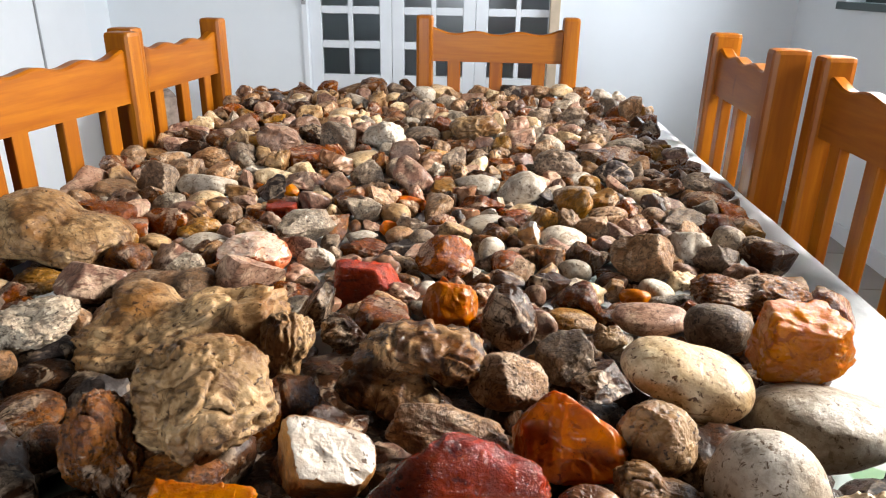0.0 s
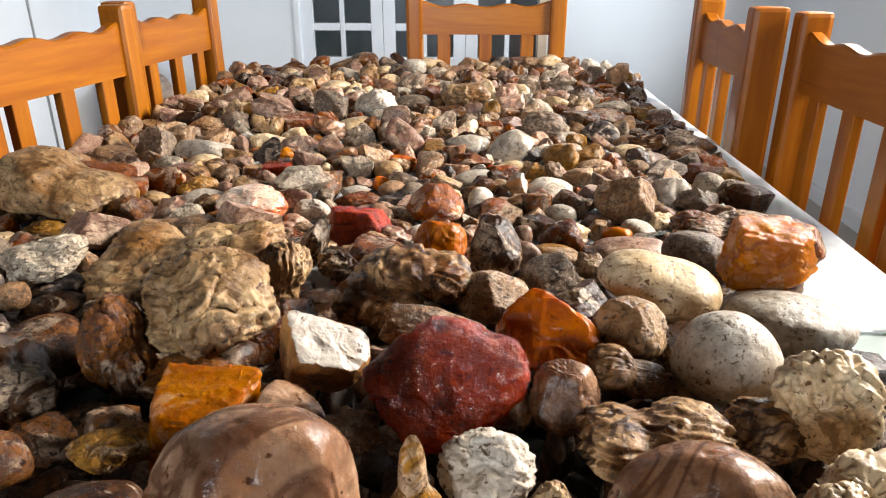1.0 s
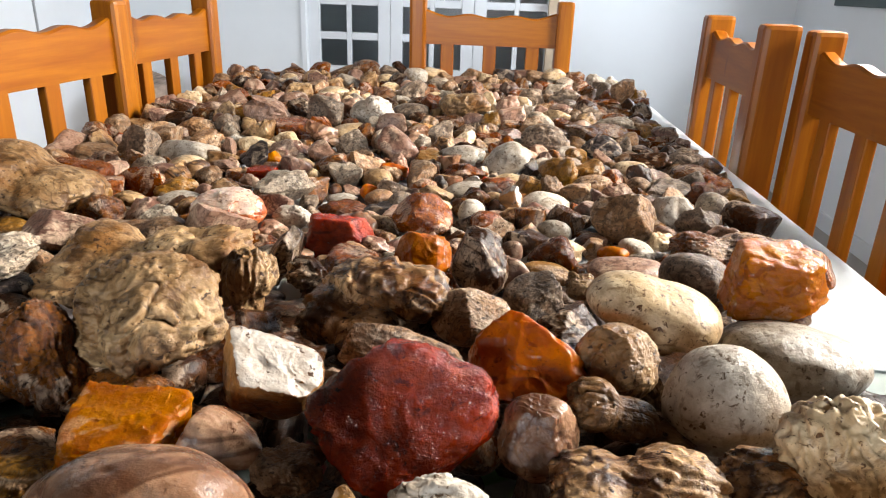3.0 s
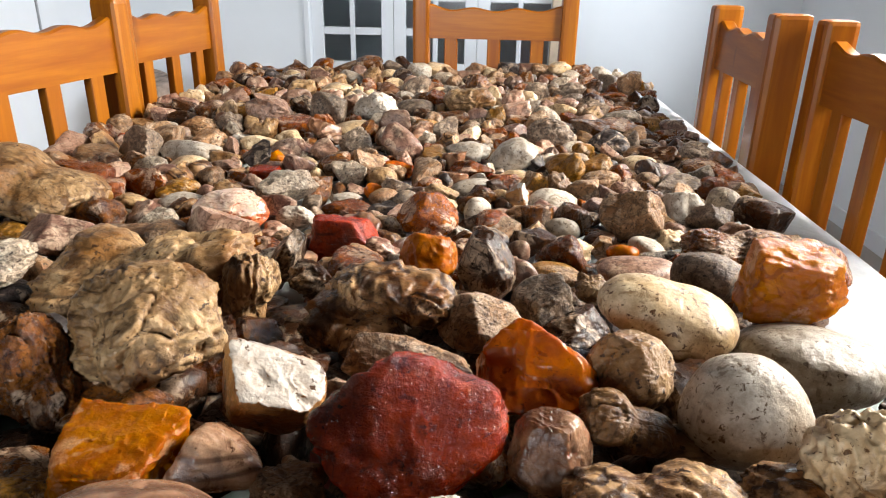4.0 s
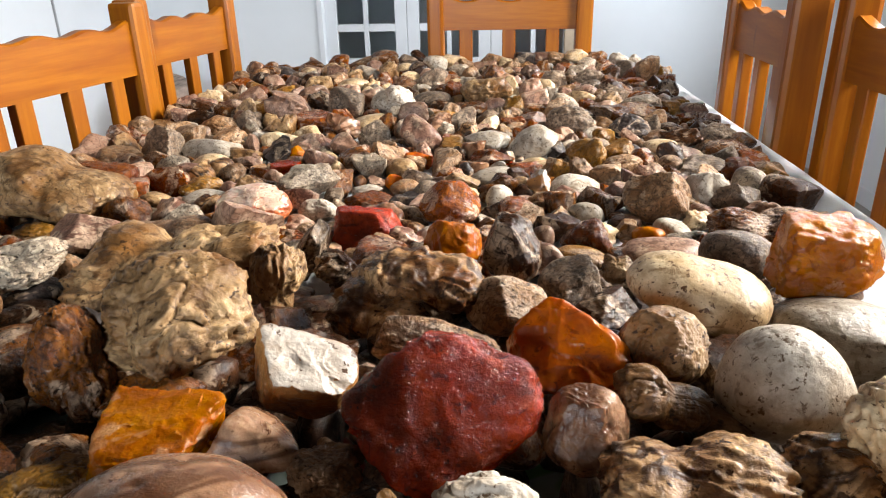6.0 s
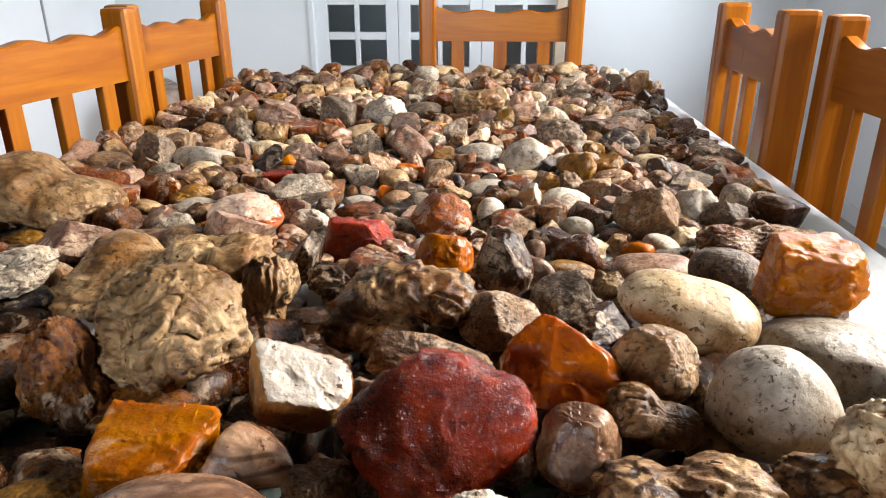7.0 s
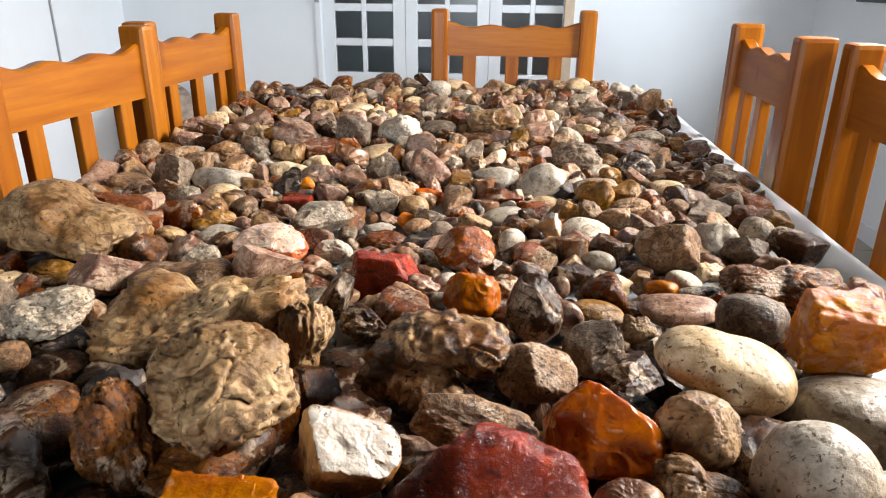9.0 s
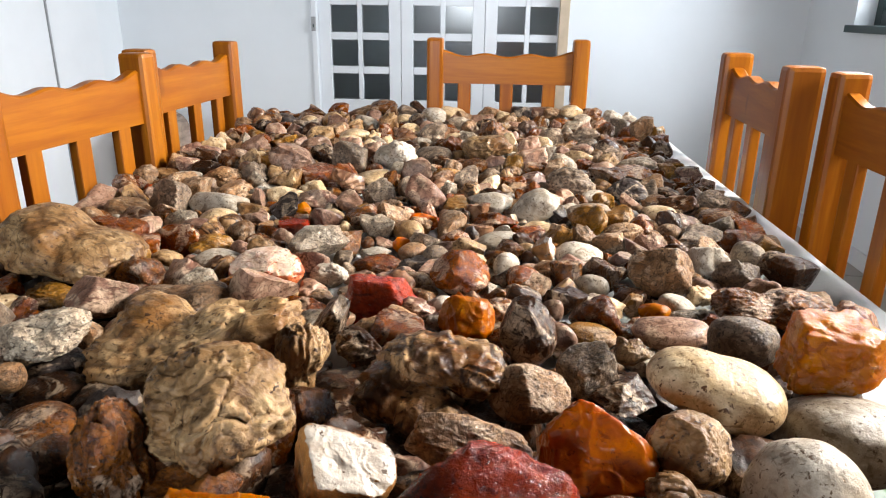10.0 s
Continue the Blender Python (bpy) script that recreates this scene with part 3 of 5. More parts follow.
def stone_shape(shape, size, seed, level):
    """Vertices of one stone whose half extents are size: flat faces worn round, then lumps, ridges and pits."""
    d, faces = ball(level)
    rng = np.random.RandomState(seed)
    if shape == "block":
        n = np.array([(1, 0, 0), (-1, 0, 0), (0, 1, 0), (0, -1, 0), (0, 0, 1), (0, 0, -1), (1, -1, 1), (-1, 1, 1), (1, 1, -1)], float)
        n += rng.normal(0, 0.16, n.shape)
        n /= np.linalg.norm(n, axis=1)[:, None]
        off = np.concatenate((rng.uniform(0.62, 0.8, 6), rng.uniform(0.85, 1.0, 3)))
        power = 18
    elif shape == "slab":
        turn = np.sort(rng.uniform(0, 2 * math.pi, 9))
        n = np.stack((np.cos(turn), rng.uniform(-0.35, 0.35, 9), np.sin(turn)), 1)
        n = np.concatenate((n, ((0.06, -1, 0.1), (-0.1, 1, 0.05), (0.3, -1, 0.45), (-0.4, -1, -0.2))))
        n /= np.linalg.norm(n, axis=1)[:, None]
        off = np.concatenate((rng.uniform(0.72, 1.0, 9), (0.42, 0.42, 0.6, 0.62)))
        power = 26
    else:
        count = {"pebble": 9, "lump": 10, "chunk": 12, "nodule": 9, "gnarl": 8, "shard": 12}[shape]
        n = rng.normal(0, 1, (count, 3))
        n /= np.linalg.norm(n, axis=1)[:, None]
        off = rng.uniform(*{"pebble": (0.8, 1.0), "lump": (0.6, 0.9), "chunk": (0.46, 0.84), "nodule": (0.7, 1.0), "gnarl": (0.6, 1.0), "shard": (0.45, 0.85)}[shape], count)
        power = {"pebble": 4, "lump": 9, "chunk": 44, "nodule": 6, "gnarl": 5, "shard": 48}[shape]
    face = np.maximum(d @ n.T, 0) / off
    r = (np.sum(face ** power, axis=1) + 0.85 ** power) ** (-1 / power)
    if shape == "pebble":
        r = r ** 0.7
    v = d * r[:, None]
    s = seed % 9973
    k = np.array((1.0, 1.0, 1.0))
    if shape == "gnarl":
        k = np.array((0.55, 1.3, 1.3))
    if shape in ("nodule", "gnarl"):
        bent = v + 0.18 * np.stack([lattice(v * 2.2, s + 11 + j) for j in range(3)], 1)
        a = 0.24 * lattice(v * 1.3 * k + 5, s) + 0.09 * (0.5 - np.abs(lattice(bent * 2.7 * k, s + 1)))
        a -= 0.085 * np.exp(-(lattice(bent * 2.3 * k, s + 7) / 0.10) ** 2)
        a -= 0.045 * np.exp(-(lattice(bent * 5.2 * k, s + 8) / 0.13) ** 2)
        a += 0.045 * lattice(bent * 9 * k, s + 3)
        if level > 3:
            a += 0.036 * (0.5 - np.abs(lattice(bent * 15 * k, s + 4))) + 0.02 * lattice(v * 30 * k, s + 5)
        a -= 0.14 * np.clip(lattice(v * 4.2 * k, s + 6) - 0.4, 0, 1)
        if shape == "gnarl":
            a = 1.45 * a + 0.09 * np.sign(lattice(bent * 3.4 * k, s + 9)) * np.abs(lattice(bent * 3.4 * k, s + 9)) ** 0.4
    elif shape == "lump":
        a = 0.10 * lattice(v * 1.5, s) + 0.05 * (0.5 - np.abs(lattice(v * 2.6, s + 1))) + 0.012 * lattice(v * 8, s + 2)
        a -= 0.22 * np.clip(lattice(v * 2.1, s + 5) - 0.35, 0, 1)
        if level > 4:
            a += 0.006 * lattice(v * 18, s + 3)
    elif shape == "pebble":
        a = 0.07 * lattice(v * 1.3, s) + 0.02 * lattice(v * 3.5, s + 1)
        if level > 3:
            a += 0.005 * lattice(v * 12, s + 2) - 0.05 * np.clip(lattice(v * 7, s + 3) - 0.62, 0, 1)
    else:
        a = 0.07 * lattice(v * 1.9, s) + 0.05 * (0.5 - np.abs(lattice(v * 3.6, s + 1))) + 0.022 * lattice(v * 8, s + 2)
        if level > 3:
            a += 0.014 * lattice(v * 17, s + 3) + 0.007 * lattice(v * 34, s + 4)
        a -= 0.34 * np.clip(lattice(v * 2.1, s + 5) - 0.30, 0, 1)
    v = v * (1 + a)[:, None]
    lo, hi = v.min(0), v.max(0)
    return (v - (lo + hi) / 2) / ((hi - lo) / 2) * np.array(size), faces


def mesh_of(name, v, faces, mat, slots=None):
    me = bpy.data.meshes.new(name)
    me.vertices.add(len(v))
    me.vertices.foreach_set("co", np.ascontiguousarray(v, dtype=np.float32).ravel())
    me.loops.add(3 * len(faces))
    me.loops.foreach_set("vertex_index", np.ascontiguousarray(faces, dtype=np.int32).ravel())
    me.polygons.add(len(faces))
    me.polygons.foreach_set("loop_start", np.arange(0, 3 * len(faces), 3, dtype=np.int32))
    for m in mat if isinstance(mat, list) else [mat]:
        me.materials.append(m)
    if slots is not None:
        me.polygons.foreach_set("material_index", slots.astype(np.int32))
    me.update(calc_edges=True)
    me.shade_smooth()
    return me


def ridged(p, seed):
    return 1.0 - 2.0 * np.abs(lattice(p, seed))


def weather(v, style, s, level, along):
    """Relief of a sculpted stone: crusty folds, glassy chips, broken faces, ribs, or the dents of a worn pebble."""
    bent = v + 0.22 * np.stack([lattice(v * 2.0, s + 11 + j) for j in range(3)], 1)
    if style == "crust":
        a = 0.10 * lattice(v * 1.3, s) + 0.07 * ridged(bent * 2.0, s + 1) + 0.040 * ridged(bent * 5.5, s + 2) + 0.022 * ridged(bent * 13, s + 3)
        a -= 0.12 * np.exp(-(lattice(bent * 1.8, s + 7) / 0.05) ** 2) + 0.055 * np.exp(-(lattice(bent * 4.4, s + 8) / 0.06) ** 2)
        a -= 0.20 * np.clip(lattice(v * 4.6, s + 6) - 0.40, 0, 1) + 0.10 * np.clip(lattice(v * 10, s + 9) - 0.40, 0, 1)
        return a + 0.010 * lattice(v * 26, s + 4) + 0.006 * lattice(v * 45, s + 5)
    if style == "ribs":
        w = v @ np.array(along)
        fold = np.sin(w * 11 + 3.2 * lattice(bent * 1.5, s + 1) + 1.2 * lattice(bent * 4, s + 2))
        a = 0.10 * lattice(v * 1.5, s) + 0.055 * (1 - np.abs(fold)) ** 1.5 - 0.05 * np.clip(fold, 0, 1) ** 4
        a += 0.03 * ridged(bent * 5.5, s + 3) - 0.20 * np.clip(lattice(v * 3.3, s + 6) - 0.36, 0, 1)
        return a + 0.016 * ridged(bent * 13, s + 4) + 0.008 * lattice(v * 32, s + 5)
    if style == "glass":
        a = 0.035 * lattice(v * 2.2, s) + 0.045 * ridged(bent * 3.2, s + 1) + 0.018 * ridged(bent * 7.5, s + 2)
        return a + 0.007 * ridged(v * 15, s + 3) + 0.004 * lattice(v * 33, s + 4) - 0.10 * np.clip(lattice(v * 2.6, s + 5) - 0.42, 0, 1)
    if style == "broken":
        a = 0.04 * lattice(v * 1.9, s) + 0.025 * ridged(bent * 4.1, s + 1) + 0.014 * ridged(bent * 9, s + 2)
        return a + 0.008 * lattice(v * 20, s + 3) + 0.006 * lattice(v * 40, s + 4) - 0.22 * np.clip(lattice(v * 2.3, s + 5) - 0.34, 0, 1)
    a = 0.045 * lattice(v * 1.5, s) + 0.012 * lattice(v * 4, s + 1) + 0.003 * lattice(v * 14, s + 2)
    a -= 0.09 * np.clip(lattice(v * 6.5, s + 3) - 0.6, 0, 1)
    return a - 0.018 * np.exp(-(lattice(bent * 2.2, s + 4) / 0.03) ** 2) * (lattice(v * 2.5, s + 5) > 0.15)


def sculpted(mat, x, y, z, sx, sy, sz, style, seed, label, lobes, cuts=(), bites=(), along=(1, 0, 0), blend=0.10, soft=0.035, level=6, roll=0, tilt=0, yaw=0, name="stone_nodule"):
    """A stone of blended round lobes, planed by cuts (direction, distance) and hollowed by bites (centre, radius), then weathered."""
    d, faces = ball(level)

    def inside(p):
        field = np.zeros(len(p))
        for cx, cy, cz, rx, ry, rz in lobes:
            q = (p - (cx, cy, cz)) / (rx, ry, rz)
            field += np.exp(-(np.sqrt((q * q).sum(1)) - 1) * min(rx, ry, rz) / blend)
        out = -blend * np.log(np.maximum(field, 1e-30))
        for nx, ny, nz, off in cuts:
            out = soft * np.logaddexp(out / soft, ((p @ np.array((nx, ny, nz))) / math.sqrt(nx * nx + ny * ny + nz * nz) - off) / soft)
        for cx, cy, cz, r in bites:
            out = np.maximum(out, r - np.sqrt(((p - (cx, cy, cz)) ** 2).sum(1)))
        return out < 0

    reach = np.full(len(d), 0.12)
    open_rays = np.ones(len(d), bool)
    for step in np.linspace(1.9, 0.1, 46):
        left = np.nonzero(open_rays)[0]
        found = left[inside(d[left] * step)]
        reach[found] = step
        open_rays[found] = False
    low, high = reach.copy(), reach + 0.04
    for _ in range(7):
        mid = (low + high) / 2
        within = inside(d * mid[:, None])
        low, high = np.where(within, mid, low), np.where(within, high, mid)
    v = d * low[:, None]
    v *= (1 + weather(v, style, seed % 9973, level, along))[:, None]
    lo, hi = v.min(0), v.max(0)
    v = (v - (lo + hi) / 2) / ((hi - lo) / 2) * np.array((sx, sy, sz))
    me = mesh_of(name, v, faces, STONE[mat])
    if style in ("glass", "broken"):
        me.set_sharp_from_angle(angle=radians(32))
    ob = new(name, me)
    ob.matrix_world = pose(x, y, z, tilt, roll, yaw)
    TAKEN.append((x, y, max(sx, sy) * 0.5 + min(sx, sy) * 0.5, z + 0.6 * sz))
    SEATS.append((x, y, z, sx, sy, sz))
    return tagged(ob, label, "stone", "stones on the table")


SEATS = []
NAMES = {"pebble": "pebble", "lump": "worn_stone", "chunk": "broken_stone", "shard": "stone_flake", "block": "stone_block", "nodule": "stone_nodule", "gnarl": "petrified_wood", "slab": "stone_slab"}
TAKEN = []


def stone(shape, mat, x, y, z, sx, sy, sz, roll=0, seed=1, label="", level=4, yaw=0, tilt=0, name="", category="stone"):
    v, faces = stone_shape(shape, (sx, sy, sz), seed, level)
    me = mesh_of(name or NAMES[shape], v, faces, STONE[mat])
    if shape in ("chunk", "shard", "block", "slab"):
        me.set_sharp_from_angle(angle=radians(30))
    ob = new(name or NAMES[shape], me)
    ob.matrix_world = pose(x, y, z, tilt, roll, yaw)
    TAKEN.append((x, y, max(sx, sy) * 0.5 + min(sx, sy) * 0.5, z + 0.6 * sz))
    if not label:
        label = f"{COLOURS[mat]} {WORDS[shape]} among other stones"
    return tagged(ob, label, category, "stones on the table")


COLOURS = {"cream": "cream", "tan": "tan brown", "brown": "brown", "umber": "dark umber", "grey": "grey", "slate": "dark slate grey", "white": "whitish", "chalk": "mottled white and grey", "pink": "pinkish", "mauve": "mauve brown", "rust": "rust red", "red": "deep red agate", "orange": "orange agate", "amber": "amber quartz", "ochre": "ochre yellow", "banded": "banded brown", "swirl": "swirled mauve and cream", "nodule": "cream crusted", "rind_white": "white rinded", "rind_orange": "white topped orange"}
WORDS = {"pebble": "smooth rounded pebble", "lump": "worn dented stone", "chunk": "angular broken stone", "shard": "thin broken stone flake", "block": "blocky broken stone", "nodule": "lumpy pitted nodule", "gnarl": "ridged petrified wood", "slab": "flat broken stone slab"}


def mound(x, y):
    """Height on which the uppermost stones rest: the table, and a heap towards its near end."""
    return TZ + 0.065 * min(1.0, max(0.0, (0.80 - y) / 0.42)) + 0.016 * min(1.0, max(0.0, (y - 1.2) / 0.7))



# named stones, the largest and nearest first
sculpted("nodule", -0.069, 0.576, 0.811, 0.1014, 0.0712, 0.0478, "crust", 8595, "big cream crusted nodule with deep pits", ((0.1, 0, -0.1, 0.75, 0.8, 0.7), (0.66, 0.1, 0.25, 0.34, 0.6, 0.72), (0.74, -0.1, -0.3, 0.2, 0.5, 0.7), (-0.62, -0.1, -0.15, 0.38, 0.6, 0.6), (-0.5, 0.25, 0.42, 0.3, 0.4, 0.42), (0.25, 0.1, 0.5, 0.3, 0.4, 0.4)), blend=0.06)
sculpted("nodule", 0.020, 0.400, 0.863, 0.0497, 0.0420, 0.0385, "crust", 826, "large knobbly cream and brown stone nodule", ((0.25, -0.1, -0.05, 0.72, 0.85, 0.8), (-0.55, 0.1, -0.1, 0.46, 0.6, 0.8), (0.05, 0.3, 0.55, 0.75, 0.5, 0.4), (0.42, -0.5, -0.05, 0.38, 0.4, 0.42)), ((0.45, -0.25, -0.86, 0.66),), blend=0.05)
sculpted("brown", -0.033, 0.371, 0.850, 0.0235, 0.0245, 0.0370, "ribs", 353, "waxy ribbed brown nodule under the big one", ((0, 0, 0.35, 0.75, 0.8, 0.6), (0.25, 0, -0.45, 0.7, 0.75, 0.55), (-0.35, -0.25, -0.1, 0.55, 0.6, 0.6)), along=(1, 0.5, 0.1))
sculpted("nodule", 0.031, 0.545, 0.821, 0.0235, 0.0240, 0.0370, "ribs", 895, "pinkish brown stone leaning on the nodule", ((0.1, 0, 0.35, 0.8, 0.8, 0.6), (-0.1, 0, -0.4, 0.6, 0.8, 0.6)), along=(1, 0.3, 0.05), roll=8)
sculpted("nodule", -0.331, 0.808, 0.824, 0.0871, 0.0660, 0.0465, "broken", 6835, "tan boulder with bright cream side", ((-0.4, 0, 0.2, 0.58, 0.8, 0.78), (0.35, 0, -0.2, 0.62, 0.75, 0.6)), ((0.5, -0.35, 0.8, 0.60), (-0.2, -0.9, 0.3, 0.72)))
stone("pebble", "umber", -0.299, 0.816, 0.782, 0.0504, 0.0342, 0.0174, 6, 7721, "flat dark brown pebble leaning on the boulder", 6)
stone("pebble", "ochre", -0.262, 0.829, 0.789, 0.0089, 0.0123, 0.0263, 20, 7965, "", 4)
stone("nodule", "chalk", -0.201, 0.553, 0.833, 0.0433, 0.0367, 0.0199, -5, 8295, "rough white and grey chalky flint", 6)
stone("pebble", "slate", -0.199, 0.555, 0.804, 0.0326, 0.0277, 0.0118, 0, 49, "", 6)
stone("nodule", "ochre", -0.315, 0.733, 0.788, 0.0359, 0.0304, 0.0129, 0, 7551, "", 5)
sculpted("mauve", -0.236, 0.700, 0.804, 0.0402, 0.0330, 0.0223, "broken", 8364, "mauve brown broken stone with a ridge", ((0, 0, 0, 1, 1, 1),), ((-0.6, -0.5, 0.62, 0.58), (0.55, -0.6, 0.6, 0.58), (0.2, 0.6, 0.75, 0.66)), level=5, name="broken_stone")
sculpted("tan", -0.150, 0.701, 0.803, 0.0560, 0.0360, 0.0200, "smooth", 412, "long tan pebble behind the big nodule", ((-0.55, 0, -0.1, 0.42, 0.8, 0.75), (0, 0, 0.05, 0.45, 0.7, 0.7), (0.6, 0, 0.2, 0.4, 0.75, 0.8)), name="worn_stone")
stone("pebble", "brown", -0.142, 0.449, 0.811, 0.0334, 0.0282, 0.0115, -6, 1334, "smooth dark brown pebble in shadow", 6)
stone("pebble", "brown", -0.090, 0.397, 0.823, 0.0217, 0.0185, 0.0163, 0, 2380, "rounded brown pebble beside the ribbed nodule", 5)
stone("pebble", "tan", -0.202, 0.504, 0.815, 0.0143, 0.0121, 0.0147, 0, 8906, "", 5)
stone("pebble", "umber", -0.172, 0.515, 0.800, 0.0306, 0.0260, 0.0110, 0, 760, "", 6)
sculpted("rind_white", 0.108, 0.368, 0.851, 0.0312, 0.0265, 0.0285, "broken", 3508, "angular stone with white top and brown sides", ((0, 0, 0, 1.1, 1.0, 1.05), (0.85, 0.1, 0, 0.3, 0.5, 0.38)), ((0.42, -0.35, 0.84, 0.48), (-0.84, -0.5, 0.15, 0.72), (0.15, -0.85, -0.5, 0.70), (0.2, 0.5, 0.85, 0.72), (-0.3, -0.2, -0.9, 0.85)), name="broken_stone")
sculpted("red", 0.191, 0.326, 0.858, 0.0492, 0.0215, 0.0405, "glass", 6129, "large glossy deep red agate slab", ((-0.08, 0, -0.05, 0.96, 1.1, 1.0), (0.78, 0.1, 0.2, 0.26, 0.7, 0.5)), ((0.04, -1, 0.1, 0.56), (-0.3, -0.9, 0.3, 0.70), (0.35, -0.9, -0.3, 0.72), (-0.62, 0, 0.78, 0.80), (0.3, 0.1, 0.95, 0.88), (0.66, 0, -0.75, 0.80), (-0.8, 0, -0.6, 0.84), (-0.1, 0, -1, 0.92), (0, 1, 0, 0.7)), ((0.58, -0.3, 0.86, 0.26),), tilt=-36, name="red_agate", blend=0.06)
sculpted("orange", 0.258, 0.402, 0.853, 0.0372, 0.0200, 0.0285, "glass", 6297, "orange carnelian with smooth broken face", ((0, 0, -0.1, 1.5, 1.4, 1.6),), ((0.56, 0.15, 0.80, 0.50), (-0.72, 0, 0.68, 0.86), (-1, -0.1, -0.1, 0.92), (0.05, 0, -1, 0.78), (0.03, -1, 0.12, 0.56), (0.85, -0.55, 0.2, 0.86), (0.95, 0, -0.2, 1.0), (0, 1, 0, 0.8)), tilt=-34, name="carnelian", soft=0.05)
sculpted("tan", 0.221, 0.507, 0.826, 0.0326, 0.0270, 0.0215, "broken", 4425, "smooth tan flint with pale patches", ((-0.2, 0, 0.05, 0.85, 0.9, 0.9), (0.5, 0.1, -0.1, 0.5, 0.8, 0.7)), ((-0.6, -0.6, 0.5, 0.66), (0.5, -0.5, 0.75, 0.6)), name="worn_stone")
stone("slab", "tan", 0.180, 0.417, 0.840, 0.0417, 0.0172, 0.0185, 12, 4712, "translucent tan flake behind the red agate", 6, tilt=-25)
sculpted("banded", 0.143, 0.512, 0.829, 0.0613, 0.0470, 0.0322, "ribs", 2909, "glossy ridged banded petrified wood chunk", ((-0.6, -0.15, -0.3, 0.36, 0.6, 0.62), (0, 0.15, 0.25, 0.7, 0.6, 0.5), (0.6, 0.1, 0.1, 0.38, 0.6, 0.6), (-0.05, -0.55, -0.45, 0.5, 0.35, 0.36)), ((0.1, -0.3, 0.95, 0.66),), ((0.15, -0.75, -0.05, 0.24),), along=(0.9, 0.3, 0.55), blend=0.05, name="petrified_wood")
sculpted("red", 0.060, 0.752, 0.793, 0.0427, 0.0235, 0.0264, "glass", 942, "dark red agate block with flat top", ((0, 0, 0, 1.4, 1.4, 1.4),), ((0.08, 0.12, 1, 0.80), (0.02, -1, 0.05, 0.62), (-0.96, -0.2, 0.2, 0.88), (0.82, -0.1, 0.45, 0.86), (0.9, -0.3, -0.3, 0.94), (0, 0, -1, 0.9), (0, 1, 0, 0.8)), tilt=-4, name="red_agate")
stone("chunk", "umber", 0.038, 0.626, 0.819, 0.0152, 0.0205, 0.0314, 30, 810, "dark amber brown translucent stone", 5)
sculpted("amber", 0.164, 0.687, 0.803, 0.0300, 0.0250, 0.0264, "glass", 2339, "glossy honey amber quartz chunk", ((0, 0, 0, 1, 1, 1),), ((0.2, -0.8, 0.55, 0.66), (-0.75, -0.5, 0.4, 0.74), (0.85, -0.4, 0.25, 0.74), (0.1, 0.3, 0.95, 0.78)), level=5, name="amber_quartz")
sculpted("umber", 0.223, 0.619, 0.825, 0.0264, 0.0225, 0.0338, "broken", 3255, "smooth dark brown flint with pale rim", ((0, 0, 0, 1, 1, 1),), ((-0.3, -0.92, 0.2, 0.60), (0.8, -0.4, 0.4, 0.70), (-0.7, 0, 0.7, 0.76), (0.2, -0.2, 0.95, 0.84)), level=5, roll=-14, name="broken_stone")
stone("lump", "chalk", 0.244, 0.648, 0.806, 0.0116, 0.0116, 0.0225, -30, 3730, "", 4)
sculpted("cream", 0.351, 0.487, 0.848, 0.0484, 0.0380, 0.0282, "smooth", 6645, "smooth oval cream pebble with brown specks", ((0.32, -0.05, -0.2, 0.66, 0.9, 0.78), (-0.45, 0.05, 0.28, 0.55, 0.75, 0.58)), blend=0.22, name="pebble")
sculpted("white", 0.365, 0.367, 0.855, 0.0342, 0.0300, 0.0318, "smooth", 813, "large round white stone with grey stains", ((0, 0, -0.12, 1, 0.95, 0.86), (-0.08, 0, 0.38, 0.6, 0.7, 0.6)), blend=0.2, name="pebble")
stone("pebble", "white", 0.447, 0.477, 0.822, 0.0529, 0.0450, 0.0281, 0, 517, "big flat pale grey white stone", 6)
sculpted("amber", 0.451, 0.527, 0.862, 0.0384, 0.0300, 0.0264, "glass", 7358, "translucent amber quartz block resting on a stone", ((0, 0, 0, 1.6, 1.5, 1.5),), ((-0.22, -0.97, 0.1, 0.72), (0.72, -0.68, 0.12, 0.80), (0.05, -0.12, 1, 0.80), (-0.98, 0.1, 0.12, 0.88), (1, 0.1, 0.25, 0.90), (0.15, 0, -1, 0.84), (0, 1, 0, 0.85), (0.5, -0.5, -0.7, 0.98)), name="amber_quartz")
stone("pebble", "grey", 0.424, 0.634, 0.815, 0.0331, 0.0281, 0.0257, 5, 6264, "grey brown egg shaped pebble", 6)
stone("pebble", "pink", 0.373, 0.693, 0.795, 0.0396, 0.0303, 0.0140, -4, 5224, "long pinkish grey pebble", 6)
sculpted("nodule", 0.312, 0.405, 0.851, 0.0266, 0.0235, 0.0250, "broken", 7542, "round wrinkled cream and grey stone", ((0, 0, 0, 1, 0.95, 1),), ((-0.5, -0.6, 0.6, 0.76), (0.6, -0.5, 0.5, 0.8), (0.1, 0, 1, 0.85)))
stone("pebble", "slate", 0.368, 0.463, 0.818, 0.0150, 0.0127, 0.0113, 0, 8348, "small blue grey pebble in a gap", 5)
sculpted("nodule", 0.314, 0.358, 0.845, 0.0371, 0.0215, 0.0205, "crust", 138, "long knobby cream brown stone", ((-0.6, 0, 0.35, 0.42, 0.8, 0.55), (-0.05, 0, -0.05, 0.5, 0.65, 0.42), (0.6, 0, -0.5, 0.45, 0.7, 0.4)), blend=0.06)
